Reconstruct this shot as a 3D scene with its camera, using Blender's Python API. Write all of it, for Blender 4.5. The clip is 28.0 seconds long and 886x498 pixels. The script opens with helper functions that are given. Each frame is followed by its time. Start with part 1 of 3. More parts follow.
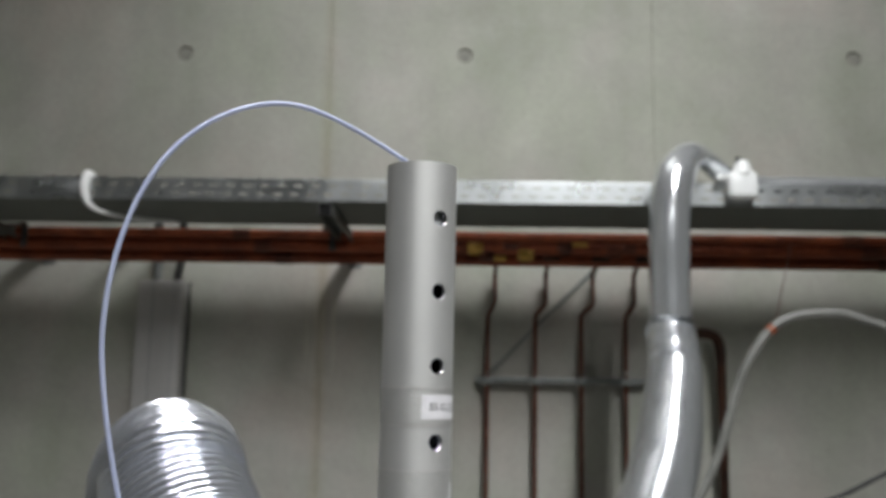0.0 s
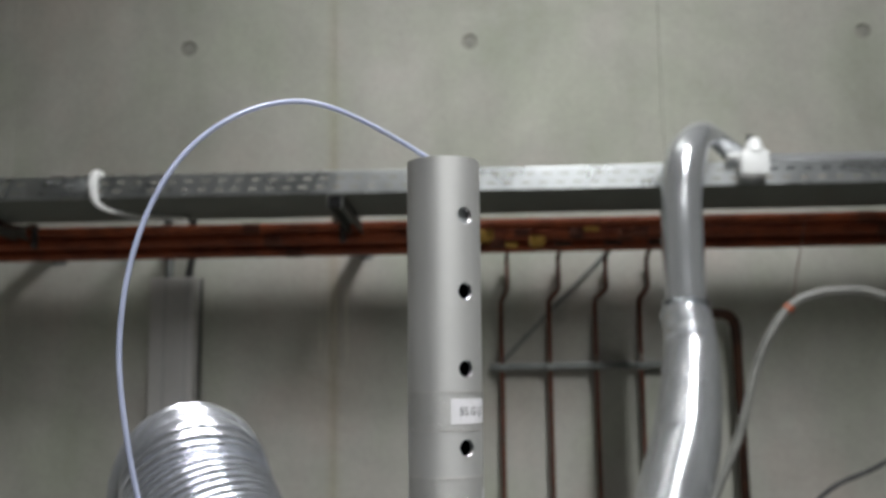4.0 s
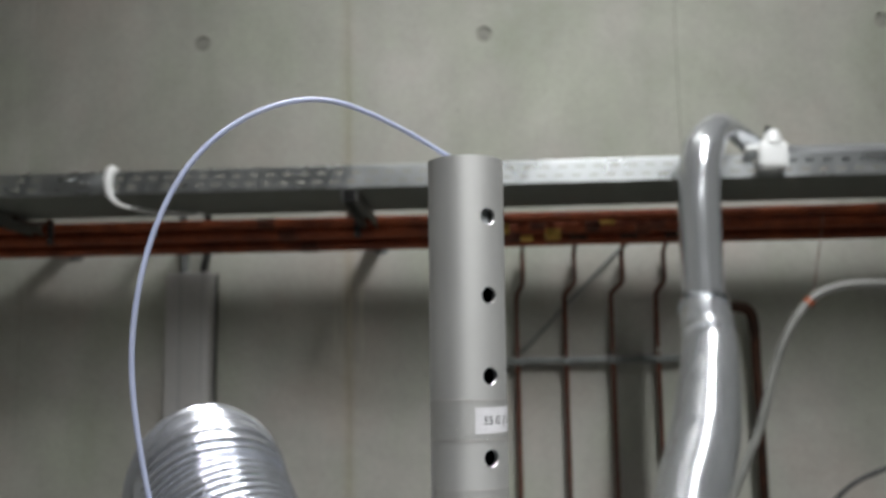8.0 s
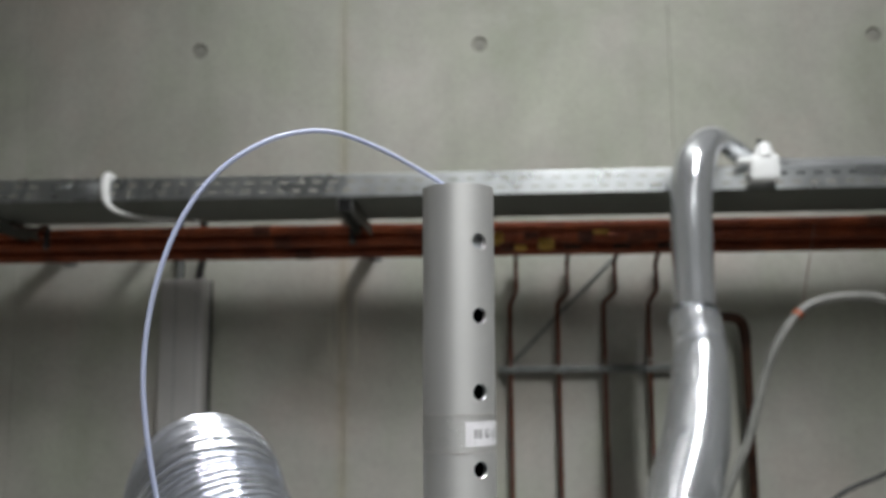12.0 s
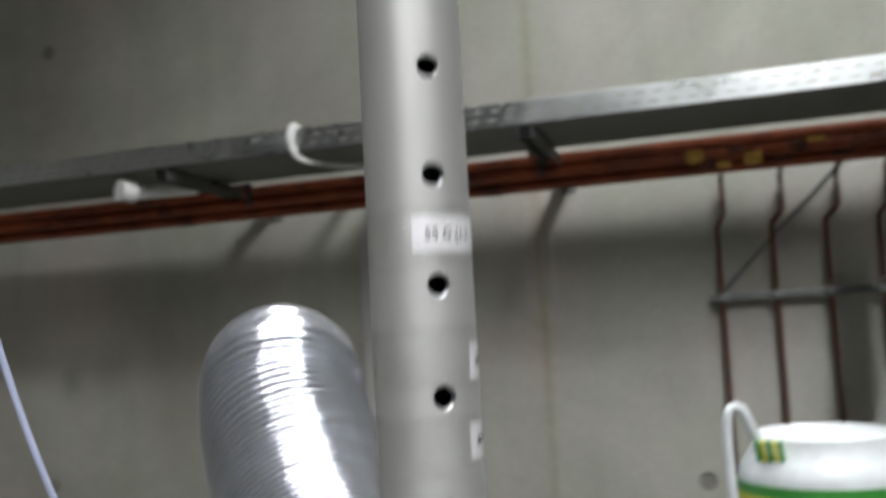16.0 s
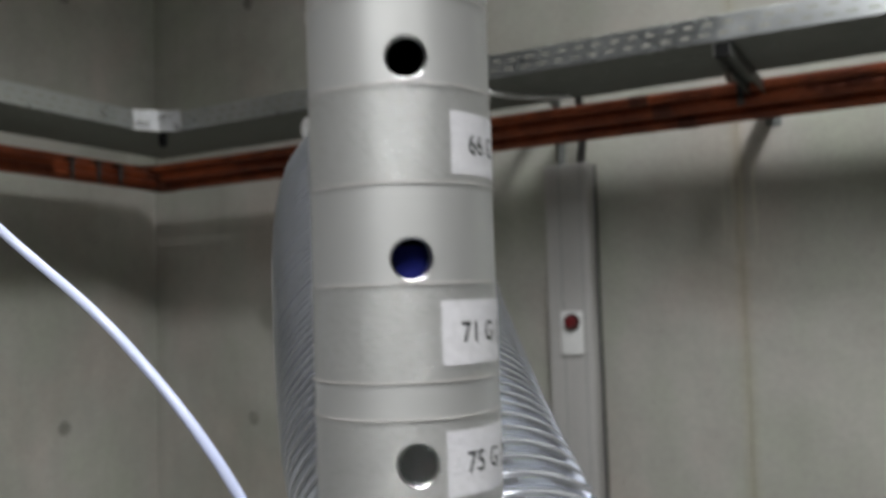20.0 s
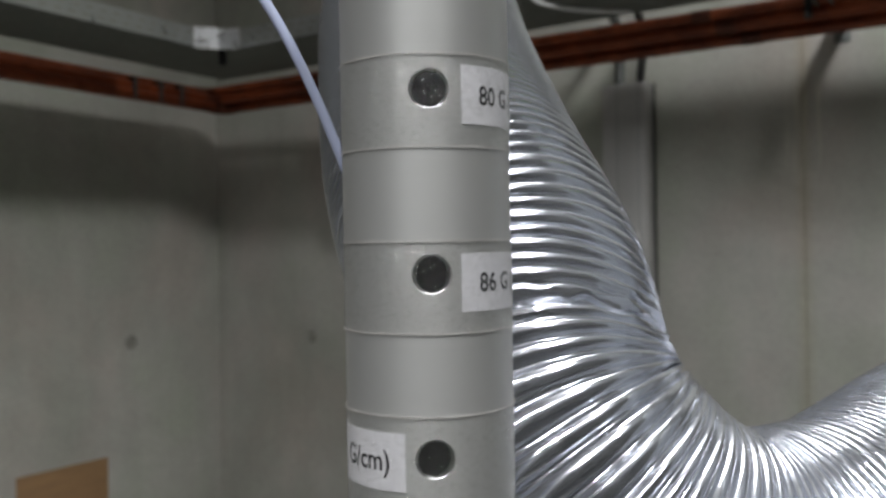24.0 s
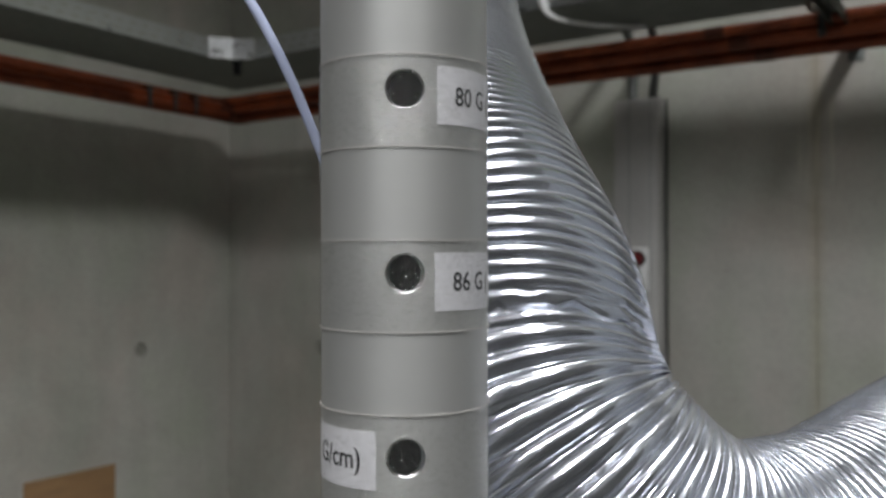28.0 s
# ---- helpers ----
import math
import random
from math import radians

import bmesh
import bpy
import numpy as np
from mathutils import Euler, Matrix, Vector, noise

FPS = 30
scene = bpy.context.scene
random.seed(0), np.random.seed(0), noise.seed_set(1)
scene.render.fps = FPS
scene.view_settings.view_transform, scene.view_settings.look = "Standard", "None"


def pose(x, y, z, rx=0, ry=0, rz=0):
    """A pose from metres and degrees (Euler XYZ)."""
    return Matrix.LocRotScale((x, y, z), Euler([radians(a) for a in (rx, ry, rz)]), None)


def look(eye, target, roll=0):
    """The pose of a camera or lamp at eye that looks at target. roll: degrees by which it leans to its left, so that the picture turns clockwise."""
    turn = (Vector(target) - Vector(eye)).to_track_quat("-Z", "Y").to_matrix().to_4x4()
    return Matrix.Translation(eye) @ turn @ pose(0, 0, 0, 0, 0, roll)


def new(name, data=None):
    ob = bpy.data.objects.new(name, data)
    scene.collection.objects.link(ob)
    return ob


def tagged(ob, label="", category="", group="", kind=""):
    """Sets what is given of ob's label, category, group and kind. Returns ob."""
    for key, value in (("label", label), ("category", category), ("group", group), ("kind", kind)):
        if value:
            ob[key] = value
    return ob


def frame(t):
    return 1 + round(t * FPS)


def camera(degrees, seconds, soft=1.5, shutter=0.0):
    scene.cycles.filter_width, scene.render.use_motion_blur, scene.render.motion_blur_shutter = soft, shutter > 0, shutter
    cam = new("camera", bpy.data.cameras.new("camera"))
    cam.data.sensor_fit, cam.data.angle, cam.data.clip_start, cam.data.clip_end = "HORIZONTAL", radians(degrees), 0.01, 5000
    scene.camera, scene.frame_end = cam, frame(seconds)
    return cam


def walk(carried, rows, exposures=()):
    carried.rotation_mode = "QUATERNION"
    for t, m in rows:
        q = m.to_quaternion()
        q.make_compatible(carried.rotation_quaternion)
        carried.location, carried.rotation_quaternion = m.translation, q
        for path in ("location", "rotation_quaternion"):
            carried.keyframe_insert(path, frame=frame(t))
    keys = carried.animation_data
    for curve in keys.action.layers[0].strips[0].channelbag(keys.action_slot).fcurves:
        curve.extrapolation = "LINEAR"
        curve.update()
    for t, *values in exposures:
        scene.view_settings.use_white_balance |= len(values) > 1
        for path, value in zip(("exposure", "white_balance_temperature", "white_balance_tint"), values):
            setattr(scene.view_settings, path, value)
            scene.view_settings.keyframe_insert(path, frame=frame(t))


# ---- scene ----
cam = camera(52.3, 28.0, soft=2.2, shutter=1.0)
PATH = [
    (0, (0.008, -0.023, 1.63), (-0.03, 1.952, 1.942), 0.9),
    (0.5, (0.004, -0.015, 1.634), (-0.067, 1.959, 1.945), -0.1),
    (1, (0.002, -0.009, 1.634), (-0.066, 1.967, 1.936), -0.4),
    (1.5, (0.006, -0.01, 1.634), (-0.054, 1.966, 1.931), -0.7),
    (2, (0.005, -0.018, 1.635), (-0.056, 1.959, 1.932), -1.0),
    (2.5, (0.0, -0.024, 1.635), (-0.07, 1.954, 1.924), -0.9),
    (3, (-0.001, -0.021, 1.636), (-0.066, 1.956, 1.931), -0.8),
    (3.5, (0.001, -0.015, 1.636), (-0.058, 1.964, 1.921), -0.9),
    (5.5, (0.002, -0.004, 1.639), (-0.06, 1.975, 1.921), -0.6),
    (6, (0.001, -0.003, 1.638), (-0.073, 1.976, 1.916), -0.5),
    (6.5, (-0.002, -0.001, 1.639), (-0.074, 1.978, 1.921), -0.6),
    (7, (-0.002, 0.004, 1.639), (-0.078, 1.984, 1.911), -0.8),
    (7.5, (-0.001, 0.002, 1.64), (-0.086, 1.982, 1.912), -1.0),
    (8, (-0.002, 0.002, 1.642), (-0.092, 1.982, 1.911), -1.0),
    (8.5, (-0.002, 0.0, 1.642), (-0.095, 1.978, 1.919), -0.8),
    (9, (-0.001, 0.001, 1.643), (-0.092, 1.98, 1.917), -0.9),
    (9.5, (-0.003, 0.002, 1.643), (-0.101, 1.98, 1.916), -0.7),
    (10, (-0.001, 0.0, 1.643), (-0.092, 1.98, 1.914), -0.7),
    (10.5, (0.001, 0.001, 1.643), (-0.089, 1.981, 1.91), -0.6),
    (11, (0.001, -0.008, 1.644), (-0.082, 1.971, 1.917), -0.7),
    (11.5, (0.0, -0.016, 1.645), (-0.077, 1.963, 1.925), -0.6),
    (13.5, (-0.001, -0.023, 1.646), (-0.086, 1.954, 1.932), -0.5),
    (14, (0.002, -0.026, 1.645), (-0.088, 1.952, 1.931), -0.4),
    (14.5, (0.011, -0.019, 1.639), (-0.088, 1.96, 1.909), -0.9),
    (15, (0.031, 0.026, 1.621), (-0.194, 2.003, 1.826), -1.2),
    (15.5, (0.046, 0.072, 1.618), (-0.356, 2.021, 1.815), -2.4),
    (16, (0.0685, 0.1097, 1.5962), (-0.4876, 2.0212, 1.7882), -3.15),
    (16.5, (0.0654, 0.1494, 1.5614), (-0.6196, 2.0240, 1.6902), -3.61),
    (17, (0.0503, 0.1901, 1.5386), (-0.7508, 2.0196, 1.6451), -2.55),
    (17.5, (0.0431, 0.2106, 1.5202), (-0.7925, 2.0267, 1.5788), -2.40),
    (18, (0.0469, 0.2252, 1.5099), (-0.8057, 2.0334, 1.5675), -2.65),
    (18.5, (0.0541, 0.2264, 1.5116), (-0.8514, 2.0078, 1.5939), -1.81),
    (19, (0.0645, 0.2322, 1.5067), (-0.8685, 1.9994, 1.5892), -1.39),
    (19.5, (0.0634, 0.2349, 1.5043), (-0.9074, 1.9818, 1.5816), -1.49),
    (20, (0.0663, 0.2297, 1.5125), (-0.8951, 1.9784, 1.6460), -1.76),
    (20.5, (0.0593, 0.2135, 1.5147), (-0.8955, 1.9656, 1.6509), -1.54),
    (21, (0.0697, 0.2240, 1.4982), (-0.8840, 1.9792, 1.5971), -1.41),
    (21.5, (0.0694, 0.2192, 1.4626), (-0.9074, 1.9637, 1.5157), -1.32),
    (22, (0.0730, 0.2104, 1.4470), (-0.8947, 1.9606, 1.4643), -0.63),
    (22.5, (0.0672, 0.2118, 1.4389), (-0.8971, 1.9639, 1.4429), 0.17),
    (24.5, (0.0831, 0.2243, 1.4332), (-1.0221, 1.8911, 1.4503), -0.83),
    (25, (0.0861, 0.2236, 1.4320), (-1.0296, 1.8831, 1.4685), -0.34),
    (25.5, (0.0854, 0.2269, 1.4304), (-1.0212, 1.8926, 1.4642), -0.30),
    (26, (0.0862, 0.2257, 1.4319), (-1.0193, 1.8918, 1.4785), -0.47),
    (26.5, (0.0848, 0.2269, 1.4312), (-1.0175, 1.8952, 1.4709), -0.26),
    (27, (0.0857, 0.2254, 1.4317), (-1.0176, 1.8930, 1.4765), -0.19),
    (27.5, (0.0849, 0.2253, 1.4318), (-1.0171, 1.8937, 1.4753), -0.16),
    (28, (0.0835, 0.2256, 1.4314), (-1.0131, 1.8979, 1.4666), 0.02),
]
EXPOSURES = [(0, -0.05), (14, -0.05), (15, -0.05), (16, 0.05), (17, -0.38), (18, -0.56), (19, 0.04), (20, 0.05), (21, 0.08), (22, -0.08), (24.5, -0.37), (28, -0.41)]
walk(cam, [(t, look(eye, target, roll)) for t, eye, target, roll in PATH], EXPOSURES)
cam.data.dof.use_dof, cam.data.dof.focus_distance, cam.data.dof.aperture_fstop = True, 0.2, 27.0

# ---- light: unseen lamps under a closed ceiling, some added as fill ----
world = bpy.data.worlds.new("world")
scene.world = world
world.use_nodes = True
world.node_tree.nodes["Background"].inputs[0].default_value = (0.5, 0.52, 0.5, 1)
world.node_tree.nodes["Background"].inputs[1].default_value = 0.004

W_Y, W_X = 3.36, -3.23          # back wall, left wall
E_X, S_Y, CEIL = 4.2, -4.6, 4.65


def unseen_lamp(place, power, target, length, beam):
    """An unseen long lamp under the ceiling with a limited beam, leaning towards a target."""
    data = bpy.data.lights.new("unseen_lamp", "AREA")
    data.shape, data.size, data.size_y, data.spread = "RECTANGLE", 0.16, length, radians(beam)
    data.energy, data.color = power, (0.968, 0.98, 0.995)
    ob = new("unseen_lamp", data)
    ob.matrix_world = look((*place, CEIL - 0.2), target)
    return ob


LAMPS = (                       # place, watts, what it leans towards, length, beam, watts of upward fill
    ((0.75, 0.5), 20, (0.0, 3.36, 2.95), 1.0, 90, 0),
    ((0.75, -0.2), 19, (0.65, 3.36, 2.6), 1.0, 80, 0),
    ((0.9, -1.6), 20, (0.55, 1.8, 1.85), 1.2, 72, 0),
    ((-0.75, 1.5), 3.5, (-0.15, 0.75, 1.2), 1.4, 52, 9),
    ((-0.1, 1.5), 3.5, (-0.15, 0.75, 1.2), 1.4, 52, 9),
    # two narrow beams added to brighten the column and the duct
    ((-0.1, -1.5), 11.5, (-0.03, 0.5, 1.38), 2.0, 56, 0),
    ((1.4, -0.4), 7.5, (-0.03, 0.45, 1.4), 1.0, 52, 0),
    # narrow fill added to brighten the side wall below the tray
    ((1.3, -0.2), 12, (-3.23, 2.2, 0.5), 0.5, 44, 0),
)
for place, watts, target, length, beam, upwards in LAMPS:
    unseen_lamp(place, watts, target, length, beam)
    if upwards:                 # upward fill added to brighten the ceiling and what the metal reflects
        ob = unseen_lamp(place, upwards, target, length, 150)
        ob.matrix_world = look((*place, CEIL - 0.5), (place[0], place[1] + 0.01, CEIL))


# ---- materials ----
def material(name, colour, rough=0.5, metal=0.0):
    m = bpy.data.materials.new(name)
    m.use_nodes = True
    b = m.node_tree.nodes["Principled BSDF"]
    b.inputs["Base Color"].default_value = (*colour, 1)
    b.inputs["Roughness"].default_value = rough
    b.inputs["Metallic"].default_value = metal
    return m


def node(m, kind, **values):
    n = m.node_tree.nodes.new(kind)
    for key, value in values.items():
        n.inputs[key].default_value = value
    return n


def coords(m, stretch=(1, 1, 1), world_space=False):
    t = m.node_tree.nodes.new("ShaderNodeNewGeometry" if world_space else "ShaderNodeTexCoord")
    s = m.node_tree.nodes.new("ShaderNodeMapping")
    s.inputs["Scale"].default_value = stretch
    m.node_tree.links.new(t.outputs["Position" if world_space else "Object"], s.inputs["Vector"])
    return s.outputs["Vector"]


def ramp(m, source, stops):
    r = m.node_tree.nodes.new("ShaderNodeValToRGB")
    while len(r.color_ramp.elements) < len(stops):
        r.color_ramp.elements.new(0.5)
    for e, (at, c) in zip(r.color_ramp.elements, stops):
        e.position, e.color = at, (*c, 1)
    m.node_tree.links.new(source, r.inputs["Fac"])
    return r.outputs["Color"]


def mixed(m, mode, fac, a, b):
    n = m.node_tree.nodes.new("ShaderNodeMix")
    n.data_type, n.blend_type = "RGBA", mode
    n.inputs["Factor"].default_value = fac
    m.node_tree.links.new(a, n.inputs[6])
    m.node_tree.links.new(b, n.inputs[7])
    return n.outputs[2]


def bumped(m, source, strength, distance, socket=None):
    n = node(m, "ShaderNodeBump", Strength=strength, Distance=distance)
    m.node_tree.links.new(source, n.inputs["Height"])
    if socket is not None:
        m.node_tree.links.new(socket, n.inputs["Normal"])
    m.node_tree.links.new(n.outputs[0], m.node_tree.nodes["Principled BSDF"].inputs["Normal"])
    return n.outputs[0]


def noisy(name, dark, light, scale=8, fine=90, rough=0.6, metal=0.0, bump=0.15, depth=0.002, stretch=(1, 1, 1), fine_amount=0.35, spread=0.18):
    """Two scales of variation between two colours, with a fine relief."""
    m = material(name, light, rough, metal)
    v = coords(m, stretch)
    a = node(m, "ShaderNodeTexNoise", Scale=scale, Detail=6.0, Roughness=0.6)
    b = node(m, "ShaderNodeTexNoise", Scale=fine, Detail=4.0)
    for n in (a, b):
        m.node_tree.links.new(v, n.inputs["Vector"])
    c = ramp(m, a.outputs["Fac"], [(0.5 - spread, dark), (0.5 + spread, light)])
    g = ramp(m, b.outputs["Fac"], [(0.3, (0.75, 0.75, 0.75)), (0.7, (1.1, 1.1, 1.1))])
    c = mixed(m, "MULTIPLY", fine_amount, c, g)
    p = m.node_tree.nodes["Principled BSDF"]
    m.node_tree.links.new(c, p.inputs["Base Color"])
    r = ramp(m, a.outputs["Fac"], [(0.3, (rough * 0.8,) * 3), (0.7, (min(1, rough * 1.2),) * 3)])
    m.node_tree.links.new(r, p.inputs["Roughness"])
    if bump:
        bumped(m, b.outputs["Fac"], bump, depth)
    return m


def concrete_material():
    """Fair-faced concrete: large cloudy stains, faint vertical runs, small pores."""
    m = material("concrete", (0.36, 0.35, 0.3), 0.85)
    p = m.node_tree.nodes["Principled BSDF"]
    v = coords(m, world_space=True)
    cloud = node(m, "ShaderNodeTexNoise", Scale=1.1, Detail=8.0, Roughness=0.62, Distortion=0.4)
    m.node_tree.links.new(v, cloud.inputs["Vector"])
    runs = node(m, "ShaderNodeTexNoise", Scale=1.0, Detail=5.0)
    m.node_tree.links.new(coords(m, (6.5, 6.5, 0.45), True), runs.inputs["Vector"])
    grain = node(m, "ShaderNodeTexNoise", Scale=55.0, Detail=5.0)
    m.node_tree.links.new(v, grain.inputs["Vector"])
    pores = node(m, "ShaderNodeTexVoronoi", Scale=16.0)
    m.node_tree.links.new(v, pores.inputs["Vector"])
    c = ramp(m, cloud.outputs["Fac"], [(0.3, (0.275, 0.275, 0.24)), (0.5, (0.36, 0.353, 0.318)), (0.7, (0.44, 0.428, 0.39))])
    c = mixed(m, "MULTIPLY", 0.4, c, ramp(m, runs.outputs["Fac"], [(0.3, (0.78, 0.8, 0.74)), (0.65, (1.06, 1.05, 1.04))]))
    c = mixed(m, "MULTIPLY", 0.35, c, ramp(m, grain.outputs["Fac"], [(0.3, (0.8, 0.8, 0.8)), (0.7, (1.08, 1.08, 1.08))]))
    c = mixed(m, "MULTIPLY", 0.7, c, ramp(m, pores.outputs["Distance"], [(0.02, (0.5, 0.5, 0.48)), (0.07, (1, 1, 1))]))
    tint = node(m, "ShaderNodeTexNoise", Scale=1.7, Detail=4.0, Roughness=0.6)
    m.node_tree.links.new(coords(m, (1, 1, 0.8), True), tint.inputs["Vector"])
    c = mixed(m, "MULTIPLY", 1.0, c, ramp(m, tint.outputs["Fac"], [(0.36, (0.955, 1.0, 0.94)), (0.5, (1, 1, 1)), (0.64, (1.05, 0.985, 0.985))]))
    geo = m.node_tree.nodes.new("ShaderNodeNewGeometry")
    axes = m.node_tree.nodes.new("ShaderNodeSeparateXYZ")
    m.node_tree.links.new(geo.outputs["Position"], axes.inputs[0])
    mask = None
    for axis, lo, hi in (("X", -0.6, -0.4), ("Z", 1.66, 2.0)):
        r = node(m, "ShaderNodeMapRange")
        r.inputs["From Min"].default_value, r.inputs["From Max"].default_value = lo, hi
        m.node_tree.links.new(axes.outputs[axis], r.inputs["Value"])
        part_mask = ramp(m, r.outputs[0], [(0.0, (0, 0, 0)), (0.35, (1, 1, 1)), (0.75, (1, 1, 1)), (1.0, (0, 0, 0))])
        mask = part_mask if mask is None else mixed(m, "MULTIPLY", 1.0, mask, part_mask)
    drips = node(m, "ShaderNodeTexNoise", Scale=1.0, Detail=3.0)
    m.node_tree.links.new(coords(m, (70, 70, 3), True), drips.inputs["Vector"])
    mask = mixed(m, "MULTIPLY", 1.0, mask, ramp(m, drips.outputs["Fac"], [(0.5, (0, 0, 0)), (0.62, (0.8, 0.8, 0.8))]))
    lime = node(m, "ShaderNodeMix")
    lime.data_type = "RGBA"
    lime.inputs[7].default_value = (0.46, 0.42, 0.36, 1)
    m.node_tree.links.new(mask, lime.inputs["Factor"])
    m.node_tree.links.new(c, lime.inputs[6])
    c = lime.outputs[2]
    joint = node(m, "ShaderNodeMapRange")
    joint.inputs["From Min"].default_value, joint.inputs["From Max"].default_value = -0.548, -0.478
    m.node_tree.links.new(axes.outputs["X"], joint.inputs["Value"])
    band = ramp(m, joint.outputs[0], [(0.0, (0, 0, 0)), (0.4, (0.5, 0.5, 0.5)), (0.6, (0.5, 0.5, 0.5)), (1.0, (0, 0, 0))])
    band = mixed(m, "MULTIPLY", 1.0, band, ramp(m, runs.outputs["Fac"], [(0.3, (0.25, 0.25, 0.25)), (0.6, (1, 1, 1))]))
    rust = node(m, "ShaderNodeMix")
    rust.data_type, rust.blend_type = "RGBA", "MULTIPLY"
    rust.inputs[7].default_value = (0.86, 0.8, 0.64, 1)
    m.node_tree.links.new(band, rust.inputs["Factor"])
    m.node_tree.links.new(c, rust.inputs[6])
    m.node_tree.links.new(rust.outputs[2], p.inputs["Base Color"])
    bumped(m, grain.outputs["Fac"], 0.25, 0.003)
    return m


def brushed_material():
    """Matt anodised aluminium with a very fine grain round the tube."""
    m = material("anodised_aluminium", (0.62, 0.62, 0.6), 0.4, 0.5)
    p = m.node_tree.nodes["Principled BSDF"]
    a = node(m, "ShaderNodeTexNoise", Scale=1.0, Detail=4.0)
    m.node_tree.links.new(coords(m, (60, 60, 1400)), a.inputs["Vector"])
    b = node(m, "ShaderNodeTexNoise", Scale=45.0, Detail=6.0)
    m.node_tree.links.new(coords(m), b.inputs["Vector"])
    c = ramp(m, b.outputs["Fac"], [(0.3, (0.51, 0.51, 0.494)), (0.7, (0.55, 0.55, 0.533))])
    m.node_tree.links.new(c, p.inputs["Base Color"])
    m.node_tree.links.new(ramp(m, a.outputs["Fac"], [(0.3, (0.5,) * 3), (0.7, (0.53,) * 3)]), p.inputs["Roughness"])
    bumped(m, a.outputs["Fac"], 0.02, 0.0002)
    tan = m.node_tree.nodes.new("ShaderNodeTangent")
    tan.direction_type, tan.axis = "RADIAL", "Z"
    m.node_tree.links.new(tan.outputs[0], p.inputs["Tangent"])
    p.inputs["Anisotropic"].default_value, p.inputs["Anisotropic Rotation"].default_value = 0.55, 0.25
    return m


def foil_material(name, colour, rough, wrinkle, scale):
    m = material(name, colour, rough, 1.0)
    a = node(m, "ShaderNodeTexNoise", Scale=scale, Detail=5.0, Roughness=0.55)
    m.node_tree.links.new(coords(m), a.inputs["Vector"])
    bumped(m, a.outputs["Fac"], wrinkle, 0.004)
    r = ramp(m, a.outputs["Fac"], [(0.35, (rough * 0.7,) * 3), (0.7, (rough * 1.4,) * 3)])
    m.node_tree.links.new(r, m.node_tree.nodes["Principled BSDF"].inputs["Roughness"])
    return m


def tape_material(name, milk, rough, scale, sheen):
    """Clear plastic film: thin, glossy, slightly crinkled, with a trace of haze."""
    m = bpy.data.materials.new(name)
    m.use_nodes = True
    t = m.node_tree
    t.nodes.remove(t.nodes["Principled BSDF"])
    a = node(m, "ShaderNodeTexNoise", Scale=scale, Detail=3.0)
    t.links.new(coords(m, (1, 1, 2.2)), a.inputs["Vector"])
    bump = node(m, "ShaderNodeBump", Strength=1.0, Distance=0.0007)
    t.links.new(a.outputs["Fac"], bump.inputs["Height"])
    clear = node(m, "ShaderNodeBsdfTransparent", Color=(0.95, 0.95, 0.93, 1))
    # the crinkles' faint shading is put into the film's tint
    t.links.new(ramp(m, a.outputs["Fac"], [(0.36, (0.96, 0.96, 0.955)), (0.46, (0.992, 0.992, 0.99)), (0.58, (1, 1, 1))]), clear.inputs["Color"])
    haze = node(m, "ShaderNodeBsdfDiffuse", Color=(0.75, 0.75, 0.72, 1))
    t.links.new(bump.outputs[0], haze.inputs["Normal"])
    gloss = node(m, "ShaderNodeBsdfAnisotropic", Color=(1, 1, 1, 1), Roughness=rough)
    facing = node(m, "ShaderNodeLayerWeight", Blend=0.5)
    steep = m.node_tree.nodes.new("ShaderNodeMath")
    steep.operation = "POWER"
    steep.inputs[1].default_value = 4.0
    t.links.new(facing.outputs["Facing"], steep.inputs[0])
    fres = m.node_tree.nodes.new("ShaderNodeMath")
    fres.operation = "MULTIPLY_ADD"
    fres.inputs[1].default_value, fres.inputs[2].default_value = 0.08, sheen
    t.links.new(steep.outputs[0], fres.inputs[0])
    film = node(m, "ShaderNodeMixShader", Fac=milk)
    coat = m.node_tree.nodes.new("ShaderNodeMixShader")
    t.links.new(bump.outputs[0], gloss.inputs["Normal"])
    t.links.new(clear.outputs[0], film.inputs[1])
    t.links.new(haze.outputs[0], film.inputs[2])
    t.links.new(fres.outputs[0], coat.inputs["Fac"])
    t.links.new(film.outputs[0], coat.inputs[1])
    t.links.new(gloss.outputs[0], coat.inputs[2])
    t.links.new(coat.outputs[0], t.nodes["Material Output"].inputs["Surface"])
    return m


def clear_plastic(name, colour, alpha, rough):
    m = material(name, colour, rough)
    p = m.node_tree.nodes["Principled BSDF"]
    p.inputs["Alpha"].default_value = alpha
    p.inputs["Subsurface Weight"].default_value = 0.2
    p.inputs["Subsurface Radius"].default_value = (0.002, 0.002, 0.002)
    return m


CONCRETE = concrete_material()
FLOOR = noisy("floor_screed", (0.36, 0.36, 0.345), (0.45, 0.45, 0.43), 2, 60, 0.5)
PLASTER = noisy("ceiling_concrete", (0.58, 0.58, 0.55), (0.68, 0.68, 0.65), 1.5, 60, 0.9)
HOLE_DARK = noisy("tie_plug_mortar", (0.17, 0.168, 0.147), (0.26, 0.254, 0.223), 30, 200, 0.95)
ALU = brushed_material()
ALU_RAW = noisy("cut_aluminium", (0.72, 0.72, 0.72), (0.85, 0.85, 0.85), 80, 900, 0.22, 1.0, 0)
BRIGHT_ZINC = noisy("bright_zinc", (0.74, 0.75, 0.76), (0.86, 0.87, 0.88), 25, 200, 0.3, 0.85, 0)
